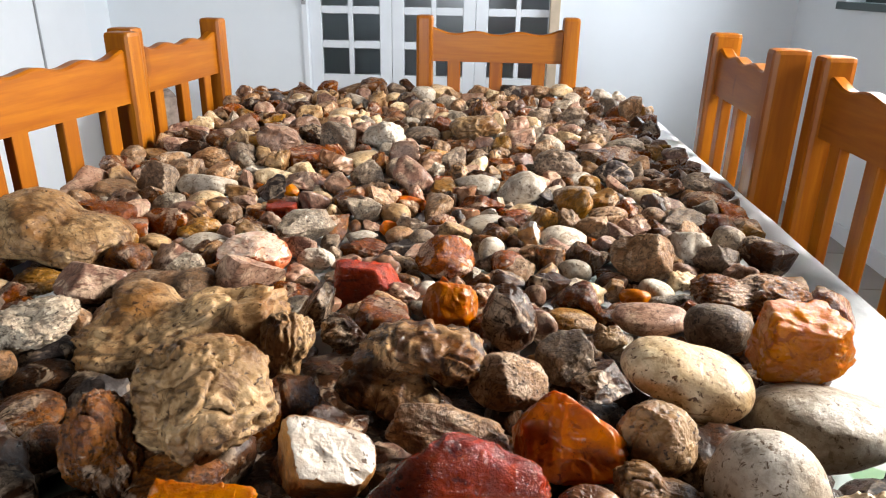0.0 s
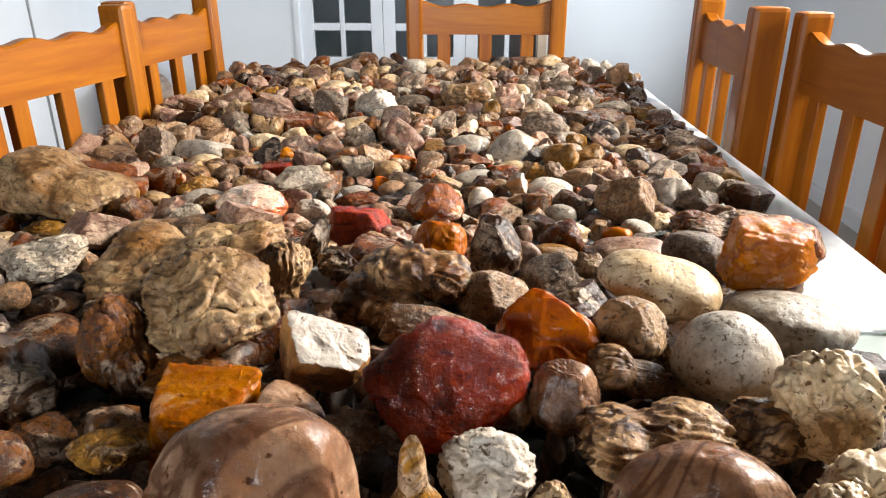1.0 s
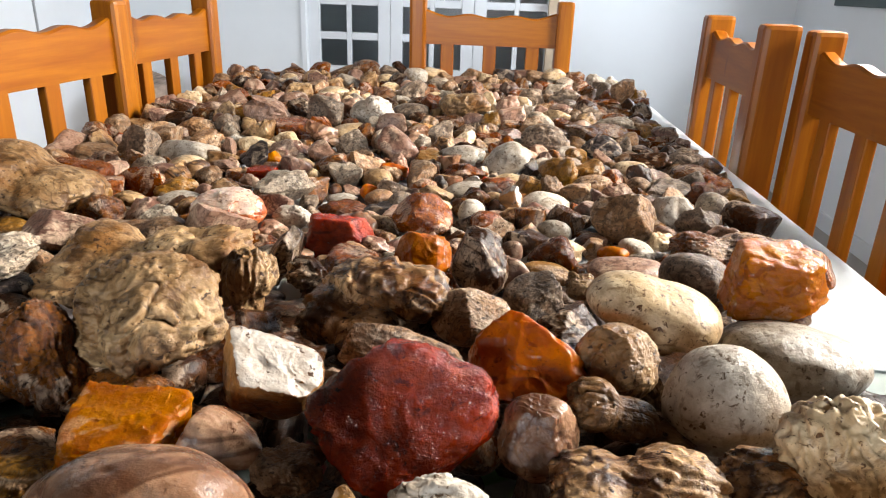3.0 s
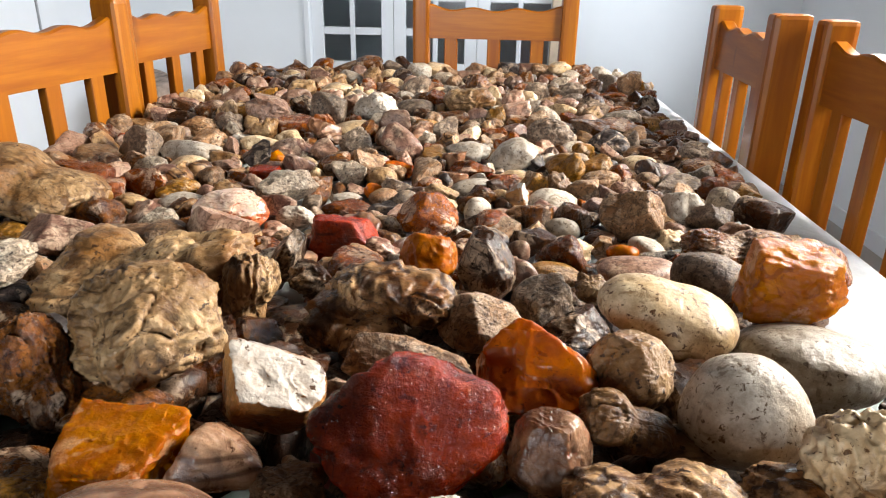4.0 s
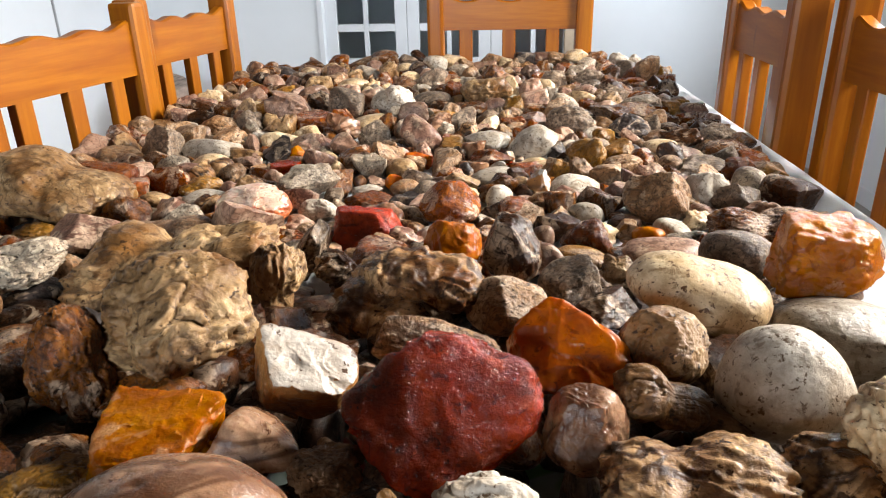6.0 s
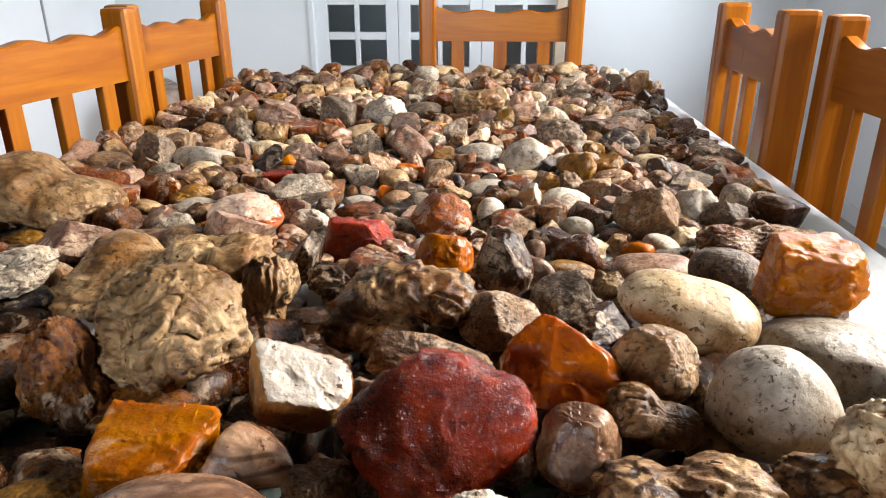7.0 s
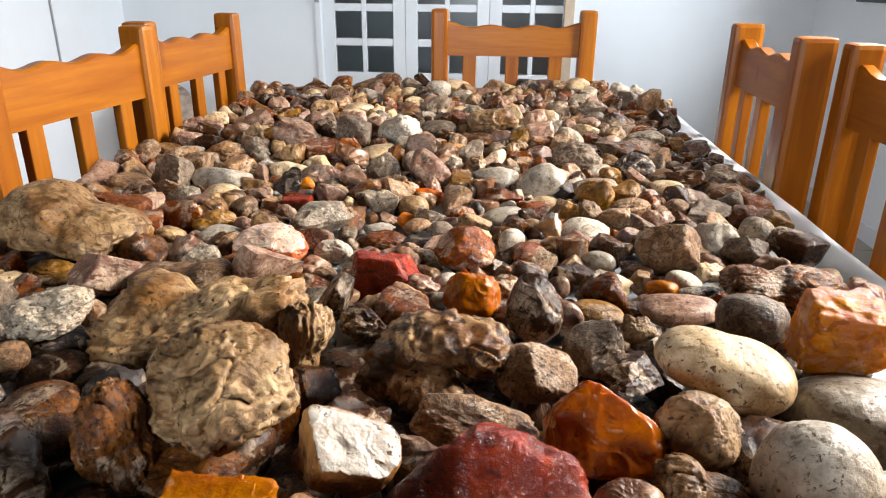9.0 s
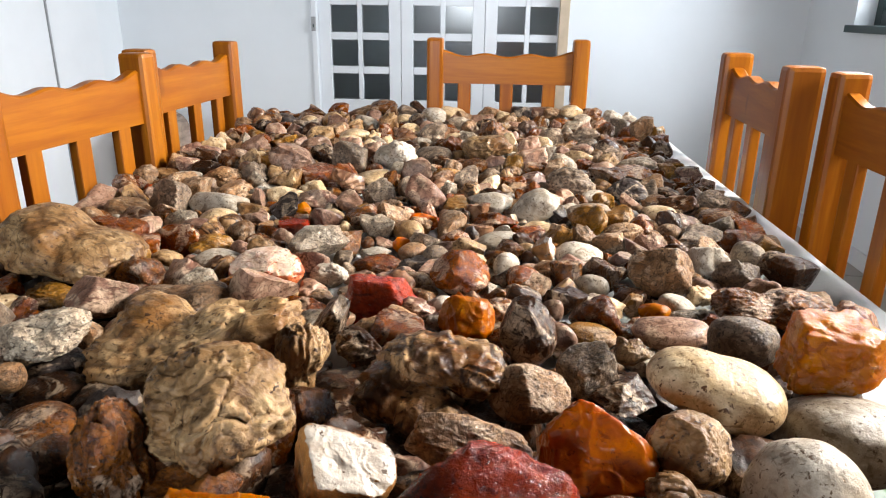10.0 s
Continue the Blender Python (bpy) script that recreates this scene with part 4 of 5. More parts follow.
sculpted("swirl", 0.261, 0.330, 0.848, 0.0212, 0.0190, 0.0219, "broken", 8455, "pinkish translucent broken stone", ((0, 0, 0, 1, 1, 1),), ((-0.2, -0.85, 0.4, 0.66), (0.8, -0.5, 0.3, 0.72), (0.1, 0, 1, 0.82), (-0.9, -0.1, 0.3, 0.8)), name="broken_stone")
sculpted("banded", 0.303, 0.292, 0.852, 0.0412, 0.0320, 0.0165, "ribs", 1894, "banded cream and brown ridged stone", ((-0.5, 0, -0.1, 0.5, 0.8, 0.8), (0.4, 0, 0.1, 0.6, 0.85, 0.9)), along=(0.5, 0.9, 0.5))
sculpted("banded", 0.369, 0.307, 0.848, 0.0255, 0.0215, 0.0165, "ribs", 3763, "cream and brown layered shell-like stone", ((0, 0, 0, 1, 0.95, 0.9),), along=(0.2, 0.4, 1))
sculpted("cream", 0.398, 0.310, 0.864, 0.0300, 0.0260, 0.0320, "ribs", 958, "cream wrinkled nodule among other stones", ((0, 0, 0, 0.95, 0.95, 1), (0.2, -0.4, -0.2, 0.7, 0.6, 0.7)), along=(0.9, 0.2, 0.3))
sculpted("amber", 0.052, 0.303, 0.846, 0.0304, 0.0250, 0.0208, "glass", 3438, "orange amber quartz cube with flat faces", ((0, 0, 0, 1.5, 1.5, 1.5),), ((0.02, -0.3, 0.95, 0.66), (0.08, -1, 0, 0.70), (-0.94, -0.15, 0.05, 0.84), (0.96, -0.2, -0.12, 0.84), (0, 0, -1, 0.85), (0, 1, 0, 0.8), (-0.6, -0.7, 0.3, 0.90)), name="amber_quartz")
stone("lump", "swirl", 0.100, 0.314, 0.845, 0.0229, 0.0194, 0.0151, 4, 4638, "pinkish grey pebble with rusty patch", 6)
stone("nodule", "tan", 0.136, 0.303, 0.838, 0.0200, 0.0170, 0.0084, 0, 6154, "", 6)
stone("chunk", "brown", 0.008, 0.368, 0.826, 0.0321, 0.0254, 0.0116, 0, 2254, "", 6)
stone("chunk", "brown", -0.008, 0.308, 0.831, 0.0251, 0.0211, 0.0104, -10, 2529, "", 6)
sculpted("swirl", 0.123, 0.183, 0.890, 0.0430, 0.0370, 0.0440, "smooth", 4214, "big worn mauve and cream agate pebble", ((0, 0, 0, 1, 1, 1), (0.15, 0, 0.4, 0.6, 0.7, 0.65)), ((0.45, -0.75, 0.45, 0.74), (-0.72, -0.45, 0.5, 0.80), (0.95, -0.1, 0.25, 0.86)), blend=0.15, name="worn_stone")
stone("nodule", "ochre", 0.010, 0.284, 0.839, 0.0261, 0.0221, 0.0094, 0, 1491, "", 6)
stone("pebble", "umber", 0.033, 0.213, 0.848, 0.0314, 0.0267, 0.0237, 0, 2744, "large dark slate pebble in shadow", 6)
stone("pebble", "brown", -0.043, 0.258, 0.847, 0.0207, 0.0176, 0.0177, 0, 229, "", 6)
stone("nodule", "tan", 0.138, 0.316, 0.832, 0.0141, 0.0120, 0.0125, 0, 4179, "", 5)
sculpted("ochre", 0.182, 0.231, 0.862, 0.0141, 0.0100, 0.0316, "broken", 6093, "upright tan stone flake", ((0, 0, -0.45, 0.9, 0.9, 0.6), (-0.1, 0, 0.4, 0.42, 0.6, 0.65)), ((0.3, -0.9, 0.2, 0.6),), level=5, name="stone_flake")
sculpted("white", 0.215, 0.264, 0.848, 0.0256, 0.0217, 0.0204, "ribs", 6624, "rounded white and grey chalky nodule", ((0, 0, 0, 1, 0.95, 1),), ((-0.1, -0.6, 0.75, 0.80),), along=(0.4, 0.4, 0.9))
sculpted("nodule", 0.238, 0.219, 0.852, 0.0208, 0.0175, 0.0286, "crust", 8464, "cream and brown peaked stone nodule", ((0, 0, -0.45, 0.95, 0.95, 0.58), (0.2, 0, 0.3, 0.5, 0.65, 0.68)), ((-0.5, -0.7, 0.5, 0.6),))
sculpted("swirl", 0.302, 0.208, 0.872, 0.0400, 0.0340, 0.0335, "smooth", 1193, "large worn mauve brown stone", ((0, 0, 0, 1, 1, 1), (0.25, 0, 0.35, 0.6, 0.7, 0.65)), ((-0.5, -0.6, 0.6, 0.72), (0.6, -0.7, 0.3, 0.78), (-0.9, 0, 0.3, 0.86)), blend=0.15, name="worn_stone")
stone("nodule", "cream", 0.378, 0.227, 0.857, 0.0296, 0.0252, 0.0279, 0, 3413, "large cream stone with specks", 6)
stone("lump", "swirl", 0.180, 0.210, 0.841, 0.0310, 0.0263, 0.0108, 5, 7443, "", 6)
sculpted("rind_orange", -0.086, 0.811, 0.797, 0.0457, 0.0380, 0.0265, "broken", 1060, "orange agate with frosty white top", ((0, 0, 0, 1, 1, 1),), ((-0.25, -0.45, 0.85, 0.62), (0.4, -0.3, 0.86, 0.70), (0.1, -0.95, -0.1, 0.72)), name="broken_stone")
stone("chunk", "chalk", -0.052, 0.923, 0.791, 0.0415, 0.0352, 0.0272, 0, 748, "white stone with grey patches", 5)
stone("pebble", "white", -0.173, 0.881, 0.781, 0.0369, 0.0310, 0.0159, 10, 8871, "", 5)
stone("nodule", "ochre", -0.210, 0.934, 0.782, 0.0305, 0.0259, 0.0175, 0, 8406, "", 5)
stone("chunk", "slate", -0.295, 0.969, 0.777, 0.0293, 0.0249, 0.0127, 0, 7676, "", 5)
stone("lump", "white", -0.285, 1.145, 0.785, 0.0554, 0.0390, 0.0203, -4, 7502, "flat creamy white stone", 5)
stone("chunk", "slate", -0.165, 1.121, 0.789, 0.0274, 0.0233, 0.0246, 0, 8384, "", 5)
stone("chunk", "pink", -0.344, 1.001, 0.783, 0.0288, 0.0242, 0.0181, 10, 7150, "", 5)
stone("chunk", "tan", -0.412, 1.087, 0.785, 0.0392, 0.0333, 0.0204, 0, 6559, "", 5)
stone("pebble", "white", -0.420, 1.058, 0.776, 0.0128, 0.0109, 0.0110, 0, 6632, "", 4)
stone("chunk", "brown", -0.342, 1.082, 0.783, 0.0333, 0.0283, 0.0186, 0, 7127, "", 5)
stone("pebble", "mauve", -0.268, 1.015, 0.781, 0.0270, 0.0229, 0.0168, 0, 7801, "", 5)
stone("nodule", "tan", -0.193, 0.999, 0.783, 0.0230, 0.0196, 0.0187, 0, 8431, "", 4)
stone("chunk", "pink", -0.193, 1.067, 0.780, 0.0254, 0.0216, 0.0158, 0, 8360, "", 5)
stone("chunk", "red", -0.121, 1.041, 0.781, 0.0276, 0.0232, 0.0166, 10, 8980, "", 5)
stone("pebble", "cream", -0.259, 1.076, 0.780, 0.0312, 0.0265, 0.0154, 0, 7826, "", 5)
stone("chunk", "white", -0.248, 1.256, 0.782, 0.0306, 0.0260, 0.0162, 0, 7715, "", 5)
stone("pebble", "white", -0.434, 1.349, 0.780, 0.0343, 0.0278, 0.0121, -6, 6479, "", 5)
stone("nodule", "tan", -0.350, 1.331, 0.788, 0.0482, 0.0391, 0.0208, 5, 6921, "", 5)
stone("nodule", "grey", -0.291, 1.343, 0.792, 0.0337, 0.0286, 0.0245, 0, 7254, "", 5)
stone("block", "rust", -0.159, 1.329, 0.789, 0.0487, 0.0402, 0.0218, 3, 8155, "long dark rust red stone", 5)
stone("chunk", "pink", -0.229, 1.416, 0.803, 0.0508, 0.0429, 0.0342, 10, 7472, "", 5)
stone("chunk", "ochre", -0.280, 1.415, 0.794, 0.0212, 0.0180, 0.0250, 0, 7269, "", 4)
stone("block", "grey", -0.116, 1.433, 0.808, 0.0365, 0.0310, 0.0392, 5, 8106, "grey and white blocky stone", 5)
stone("nodule", "white", -0.026, 1.469, 0.808, 0.0468, 0.0398, 0.0383, 0, 8614, "white speckled chalky block", 5)
stone("pebble", "grey", 0.047, 1.559, 0.794, 0.0431, 0.0367, 0.0221, 0, 63, "", 5)
stone("nodule", "nodule", 0.165, 1.571, 0.808, 0.0583, 0.0495, 0.0362, 0, 591, "cream stone riddled with holes", 5)
stone("lump", "mauve", 0.069, 1.196, 0.797, 0.0388, 0.0327, 0.0331, 15, 895, "smooth mauve brown stone with rounded corners", 5)
stone("chunk", "white", 0.006, 1.406, 0.789, 0.0369, 0.0314, 0.0201, 0, 117, "", 5)
stone("lump", "white", 0.178, 1.189, 0.787, 0.0411, 0.0348, 0.0232, 5, 1860, "pure white quartz pebble", 5)
stone("lump", "white", 0.255, 1.169, 0.793, 0.0430, 0.0365, 0.0288, -5, 2466, "smooth white quartz stone", 5)
stone("pebble", "cream", -0.063, 1.340, 0.788, 0.0456, 0.0367, 0.0150, -20, 8784, "", 5)
stone("chunk", "grey", -0.012, 1.205, 0.793, 0.0279, 0.0238, 0.0293, 0, 322, "", 5)
stone("chunk", "pink", -0.061, 1.170, 0.787, 0.0244, 0.0207, 0.0226, 0, 119, "", 4)
stone("chunk", "mauve", -0.127, 1.194, 0.786, 0.0409, 0.0348, 0.0219, 0, 8596, "", 5)
stone("nodule", "grey", 0.329, 1.319, 0.797, 0.0468, 0.0398, 0.0303, 0, 2407, "", 5)
stone("chunk", "brown", 0.407, 1.386, 0.792, 0.0401, 0.0340, 0.0239, 0, 2758, "", 5)
stone("nodule", "slate", 0.431, 1.300, 0.790, 0.0387, 0.0329, 0.0234, 0, 3289, "", 5)
stone("nodule", "chalk", 0.486, 1.502, 0.793, 0.0443, 0.0377, 0.0219, 0, 2856, "", 5)
stone("pebble", "cream", 0.468, 1.182, 0.782, 0.0302, 0.0251, 0.0164, 14, 4229, "", 5)
stone("pebble", "white", 0.369, 1.276, 0.781, 0.0279, 0.0237, 0.0148, 0, 3039, "", 4)
stone("chunk", "mauve", 0.501, 1.134, 0.780, 0.0238, 0.0202, 0.0161, 0, 4779, "", 4)
stone("pebble", "brown", 0.561, 1.164, 0.782, 0.0374, 0.0318, 0.0173, 0, 5081, "", 5)
stone("nodule", "grey", 0.573, 1.252, 0.786, 0.0320, 0.0272, 0.0206, 0, 4613, "", 5)
stone("chunk", "umber", 0.504, 1.216, 0.786, 0.0352, 0.0299, 0.0219, 0, 4270, "", 5)
stone("chunk", "grey", 0.496, 1.055, 0.782, 0.0377, 0.0319, 0.0179, -5, 5230, "", 5)
stone("chunk", "ochre", 0.287, 1.042, 0.784, 0.0320, 0.0269, 0.0193, -10, 3437, "", 5)
stone("pebble", "white", 0.309, 0.964, 0.780, 0.0350, 0.0297, 0.0154, 0, 4150, "white stone with black spots", 5)
stone("shard", "rust", 0.189, 1.092, 0.783, 0.0380, 0.0227, 0.0182, -6, 2372, "dark glossy rust red flake", 5)
stone("pebble", "white", 0.198, 1.011, 0.778, 0.0352, 0.0300, 0.0135, 0, 2884, "", 5)
sculpted("tan", 0.396, 0.848, 0.805, 0.0418, 0.0330, 0.0318, "broken", 5555, "tan stone with smooth broken faces", ((0, 0, 0, 1, 1, 1),), ((-0.5, -0.55, 0.66, 0.55), (0.85, -0.4, 0.35, 0.60), (0.2, -0.9, -0.3, 0.74), (0.1, 0.6, 0.8, 0.7)), level=5, name="broken_stone")
stone("pebble", "white", 0.312, 0.840, 0.782, 0.0221, 0.0184, 0.0175, 20, 5039, "", 5)
stone("chunk", "mauve", 0.297, 0.914, 0.779, 0.0295, 0.0251, 0.0142, 0, 4379, "", 5)
stone("chunk", "umber", 0.273, 0.775, 0.788, 0.0272, 0.0232, 0.0203, 0, 5054, "", 5)
stone("chunk", "cream", 0.319, 0.767, 0.784, 0.0220, 0.0185, 0.0144, 10, 5740, "", 5)
stone("pebble", "amber", 0.371, 0.758, 0.785, 0.0177, 0.0150, 0.0136, 0, 6459, "small bright amber orange pebble", 5)
stone("pebble", "white", 0.402, 0.787, 0.781, 0.0216, 0.0183, 0.0142, 8, 6589, "", 5)
stone("pebble", "pink", 0.257, 0.749, 0.787, 0.0132, 0.0112, 0.0150, 40, 5121, "", 4)
stone("pebble", "ochre", 0.292, 0.689, 0.791, 0.0268, 0.0227, 0.0093, 5, 6097, "", 5)
stone("pebble", "mauve", 0.258, 0.642, 0.807, 0.0141, 0.0120, 0.0184, -20, 5864, "", 4)
sculpted("grey", 0.272, 0.554, 0.825, 0.0272, 0.0230, 0.0202, "broken", 6855, "tan grey stone with flat top", ((0, 0, 0, 1.2, 1.2, 1.2),), ((-0.35, -0.25, 0.9, 0.56), (-0.85, -0.5, 0.1, 0.8), (0.5, -0.85, 0.1, 0.74), (0.9, 0.2, 0.3, 0.85), (0, 0, -1, 0.8)), level=5, name="broken_stone")
stone("chunk", "umber", 0.299, 0.535, 0.811, 0.0299, 0.0251, 0.0153, 10, 7960, "", 6)
stone("nodule", "nodule", 0.320, 0.619, 0.806, 0.0161, 0.0137, 0.0135, 0, 7089, "", 5)
sculpted("rust", 0.149, 0.827, 0.800, 0.0375, 0.0318, 0.0285, "glass", 3139, "rough maroon stone with glossy facets", ((0, 0, 0, 1, 1, 1),), ((0.3, -0.7, 0.6, 0.64), (-0.7, -0.4, 0.6, 0.66), (0.85, -0.2, 0.4, 0.7), (-0.3, -0.9, -0.1, 0.74)), level=5, name="broken_stone")
stone("pebble", "brown", 0.199, 0.938, 0.778, 0.0227, 0.0193, 0.0132, 0, 3274, "", 5)
stone("pebble", "umber", 0.352, 0.813, 0.778, 0.0209, 0.0178, 0.0135, 0, 5799, "", 5)
sculpted("brown", 0.492, 0.739, 0.803, 0.0640, 0.0430, 0.0225, "crust", 8065, "long porous dark brown stone", ((-0.5, 0, 0, 0.5, 0.8, 0.85), (0.35, 0, 0.05, 0.62, 0.85, 0.95)), blend=0.06)
stone("chunk", "umber", 0.562, 0.886, 0.791, 0.0379, 0.0316, 0.0266, 15, 7195, "", 5)
stone("chunk", "grey", 0.495, 0.871, 0.790, 0.0298, 0.0253, 0.0263, 0, 6630, "", 5)
stone("chunk", "tan", 0.490, 0.975, 0.788, 0.0292, 0.0248, 0.0236, 0, 5695, "", 5)
stone("chunk", "rust", 0.567, 1.055, 0.780, 0.0272, 0.0231, 0.0154, 0, 5903, "", 5)
stone("shard", "ochre", 0.566, 0.985, 0.789, 0.0198, 0.0119, 0.0246, 50, 6334, "", 4)
stone("chunk", "ochre", 0.601, 0.791, 0.781, 0.0206, 0.0175, 0.0151, 0, 8937, "", 5)
stone("gnarl", "umber", 0.075, 0.583, 0.816, 0.0232, 0.0197, 0.0177, 0, 3639, "", 5)
stone("nodule", "white", -0.016, 0.841, 0.783, 0.0237, 0.0202, 0.0185, 0, 1538, "", 5)
stone("nodule", "rust", 0.034, 0.899, 0.777, 0.0343, 0.0292, 0.0124, 0, 1885, "", 5)
stone("pebble", "ochre", 0.092, 0.846, 0.778, 0.0222, 0.0189, 0.0135, 0, 2718, "", 5)
stone("pebble", "white", 0.132, 0.767, 0.782, 0.0170, 0.0144, 0.0120, 0, 3593, "", 4)
stone("nodule", "cream", -0.035, 1.018, 0.783, 0.0146, 0.0124, 0.0185, 0, 746, "", 4)
stone("chunk", "chalk", 0.009, 1.027, 0.788, 0.0285, 0.0241, 0.0239, 10, 1019, "", 5)
stone("chunk", "white", 0.021, 0.949, 0.775, 0.0241, 0.0205, 0.0105, 0, 1590, "", 5)
stone("chunk", "orange", 0.074, 1.103, 0.780, 0.0276, 0.0234, 0.0156, 5, 1432, "", 5)
stone("chunk", "grey", 0.088, 0.991, 0.783, 0.0257, 0.0218, 0.0187, 0, 1914, "", 5)
stone("chunk", "orange", 0.056, 0.980, 0.779, 0.0140, 0.0119, 0.0142, 0, 1738, "", 4)
stone("chunk", "umber", 0.130, 1.099, 0.783, 0.0209, 0.0178, 0.0192, 0, 1852, "", 4)
stone("chunk", "slate", 0.154, 1.024, 0.781, 0.0128, 0.0108, 0.0166, 0, 2390, "", 4)
stone("chunk", "mauve", 0.364, 0.940, 0.780, 0.0186, 0.0158, 0.0154, 0, 4844, "", 4)
stone("nodule", "tan", 0.386, 1.051, 0.785, 0.0334, 0.0284, 0.0206, 0, 4242, "", 5)
stone("pebble", "tan", 0.458, 1.074, 0.781, 0.0192, 0.0163, 0.0166, 0, 4789, "", 4)
stone("chunk", "tan", 0.549, 1.815, 0.822, 0.0314, 0.0267, 0.0345, 0, 2047, "", 4)
stone("gnarl", "white", 0.512, 2.066, 0.814, 0.0293, 0.0249, 0.0244, 0, 1403, "white coral like branching stone", 4)
stone("gnarl", "white", 0.558, 2.073, 0.811, 0.0294, 0.0250, 0.0211, 0, 1625, "white coral like branching stone", 4)
stone("nodule", "grey", 0.401, 1.776, 0.805, 0.0410, 0.0348, 0.0280, 0, 1508, "", 5)
stone("chunk", "cream", 0.366, 1.559, 0.795, 0.0312, 0.0265, 0.0223, 0, 1932, "", 4)
stone("chunk", "white", 0.302, 1.621, 0.795, 0.0260, 0.0221, 0.0208, 0, 1411, "", 4)
stone("pebble", "white", 0.005, 1.998, 0.817, 0.0353, 0.0300, 0.0272, 0, 8167, "", 4)
stone("chunk", "grey", 0.024, 1.755, 0.809, 0.0383, 0.0325, 0.0326, 0, 8549, "", 4)
stone("chunk", "grey", -0.088, 2.085, 0.814, 0.0386, 0.0328, 0.0250, 0, 7726, "", 4)
stone("pebble", "cream", -0.071, 1.959, 0.804, 0.0348, 0.0296, 0.0236, 0, 7960, "", 4)
stone("pebble", "cream", -0.179, 1.763, 0.797, 0.0421, 0.0355, 0.0188, -8, 7621, "", 5)
stone("block", "slate", 0.258, 2.085, 0.817, 0.0365, 0.0310, 0.0264, 0, 213, "", 4)
stone("chunk", "tan", 0.159, 2.085, 0.816, 0.0383, 0.0325, 0.0231, 0, 8781, "", 4)
stone("pebble", "slate", -0.415, 1.974, 0.801, 0.0340, 0.0289, 0.0208, 0, 6425, "", 4)
stone("chunk", "mauve", -0.350, 1.818, 0.798, 0.0269, 0.0228, 0.0193, 0, 6756, "", 4)
stone("nodule", "nodule", -0.253, 1.724, 0.801, 0.0339, 0.0288, 0.0253, 0, 7222, "", 4)
stone("block", "umber", 0.587, 1.496, 0.785, 0.0274, 0.0233, 0.0137, 0, 3595, "", 4)
stone("chunk", "ochre", 0.565, 1.527, 0.788, 0.0291, 0.0248, 0.0166, 0, 3303, "", 4)
stone("chunk", "rust", 0.552, 1.400, 0.785, 0.0257, 0.0218, 0.0164, 0, 3759, "", 4)
stone("chunk", "umber", 0.578, 1.696, 0.797, 0.0255, 0.0217, 0.0215, 0, 2748, "", 4)
stone("nodule", "tan", 0.170, 1.402, 0.786, 0.0274, 0.0233, 0.0167, 0, 1215, "", 4)
stone("chunk", "ochre", 0.225, 1.471, 0.794, 0.0226, 0.0192, 0.0240, 0, 1304, "", 4)
stone("chunk", "grey", 0.125, 1.342, 0.794, 0.0296, 0.0252, 0.0264, 0, 973, "", 4)
stone("chunk", "tan", 0.014, 1.132, 0.785, 0.0245, 0.0208, 0.0207, 0, 804, "", 4)
stone("chunk", "mauve", 0.263, 1.382, 0.786, 0.0258, 0.0219, 0.0177, 0, 1874, "", 4)
stone("shard", "rust", 0.218, 1.352, 0.786, 0.0322, 0.0191, 0.0181, 10, 1659, "", 5)
stone("pebble", "grey", 0.109, 0.931, 0.781, 0.0203, 0.0173, 0.0163, 0, 2404, "", 4)
stone("chunk", "slate", 0.088, 0.909, 0.776, 0.0269, 0.0228, 0.0110, 0, 2389, "", 5)
stone("chunk", "tan", 0.266, 0.908, 0.780, 0.0226, 0.0192, 0.0153, 0, 4099, "", 5)
stone("pebble", "rust", 0.231, 0.860, 0.781, 0.0252, 0.0214, 0.0165, 0, 4044, "", 5)
stone("chunk", "grey", -0.446, 1.232, 0.780, 0.0264, 0.0223, 0.0150, -8, 6384, "", 4)
stone("chunk", "ochre", -0.397, 1.242, 0.777, 0.0264, 0.0224, 0.0118, -2, 6760, "", 4)
stone("chunk", "pink", -0.361, 1.249, 0.784, 0.0264, 0.0224, 0.0188, -3, 6914, "", 4)
stone("chunk", "grey", -0.335, 1.254, 0.777, 0.0319, 0.0252, 0.0113, 4, 7181, "", 5)
stone("pebble", "ochre", -0.294, 1.270, 0.780, 0.0150, 0.0127, 0.0139, -10, 7417, "", 4)
stone("chunk", "pink", -0.232, 1.187, 0.785, 0.0170, 0.0144, 0.0203, 4, 7861, "", 4)
stone("chunk", "rust", -0.391, 1.182, 0.774, 0.0268, 0.0218, 0.0080, 12, 6854, "", 4)
stone("chunk", "mauve", -0.394, 1.519, 0.790, 0.0344, 0.0290, 0.0180, -8, 6614, "", 4)
stone("chunk", "umber", -0.407, 1.387, 0.788, 0.0303, 0.0257, 0.0195, 0, 6562, "", 4)
stone("lump", "cream", -0.342, 1.519, 0.788, 0.0292, 0.0247, 0.0158, 6, 6933, "", 4)
stone("chunk", "rust", -0.410, 1.644, 0.789, 0.0247, 0.0209, 0.0145, -8, 6534, "", 4)
stone("lump", "grey", -0.256, 1.012, 0.778, 0.0193, 0.0162, 0.0133, -12, 7950, "", 4)
stone("chunk", "rust", -0.151, 1.011, 0.779, 0.0198, 0.0168, 0.0144, 1, 8828, "", 4)
stone("chunk", "ochre", -0.330, 1.656, 0.795, 0.0355, 0.0302, 0.0201, 0, 6902, "", 4)
stone("nodule", "umber", -0.184, 1.503, 0.799, 0.0349, 0.0295, 0.0281, 12, 7734, "", 5)
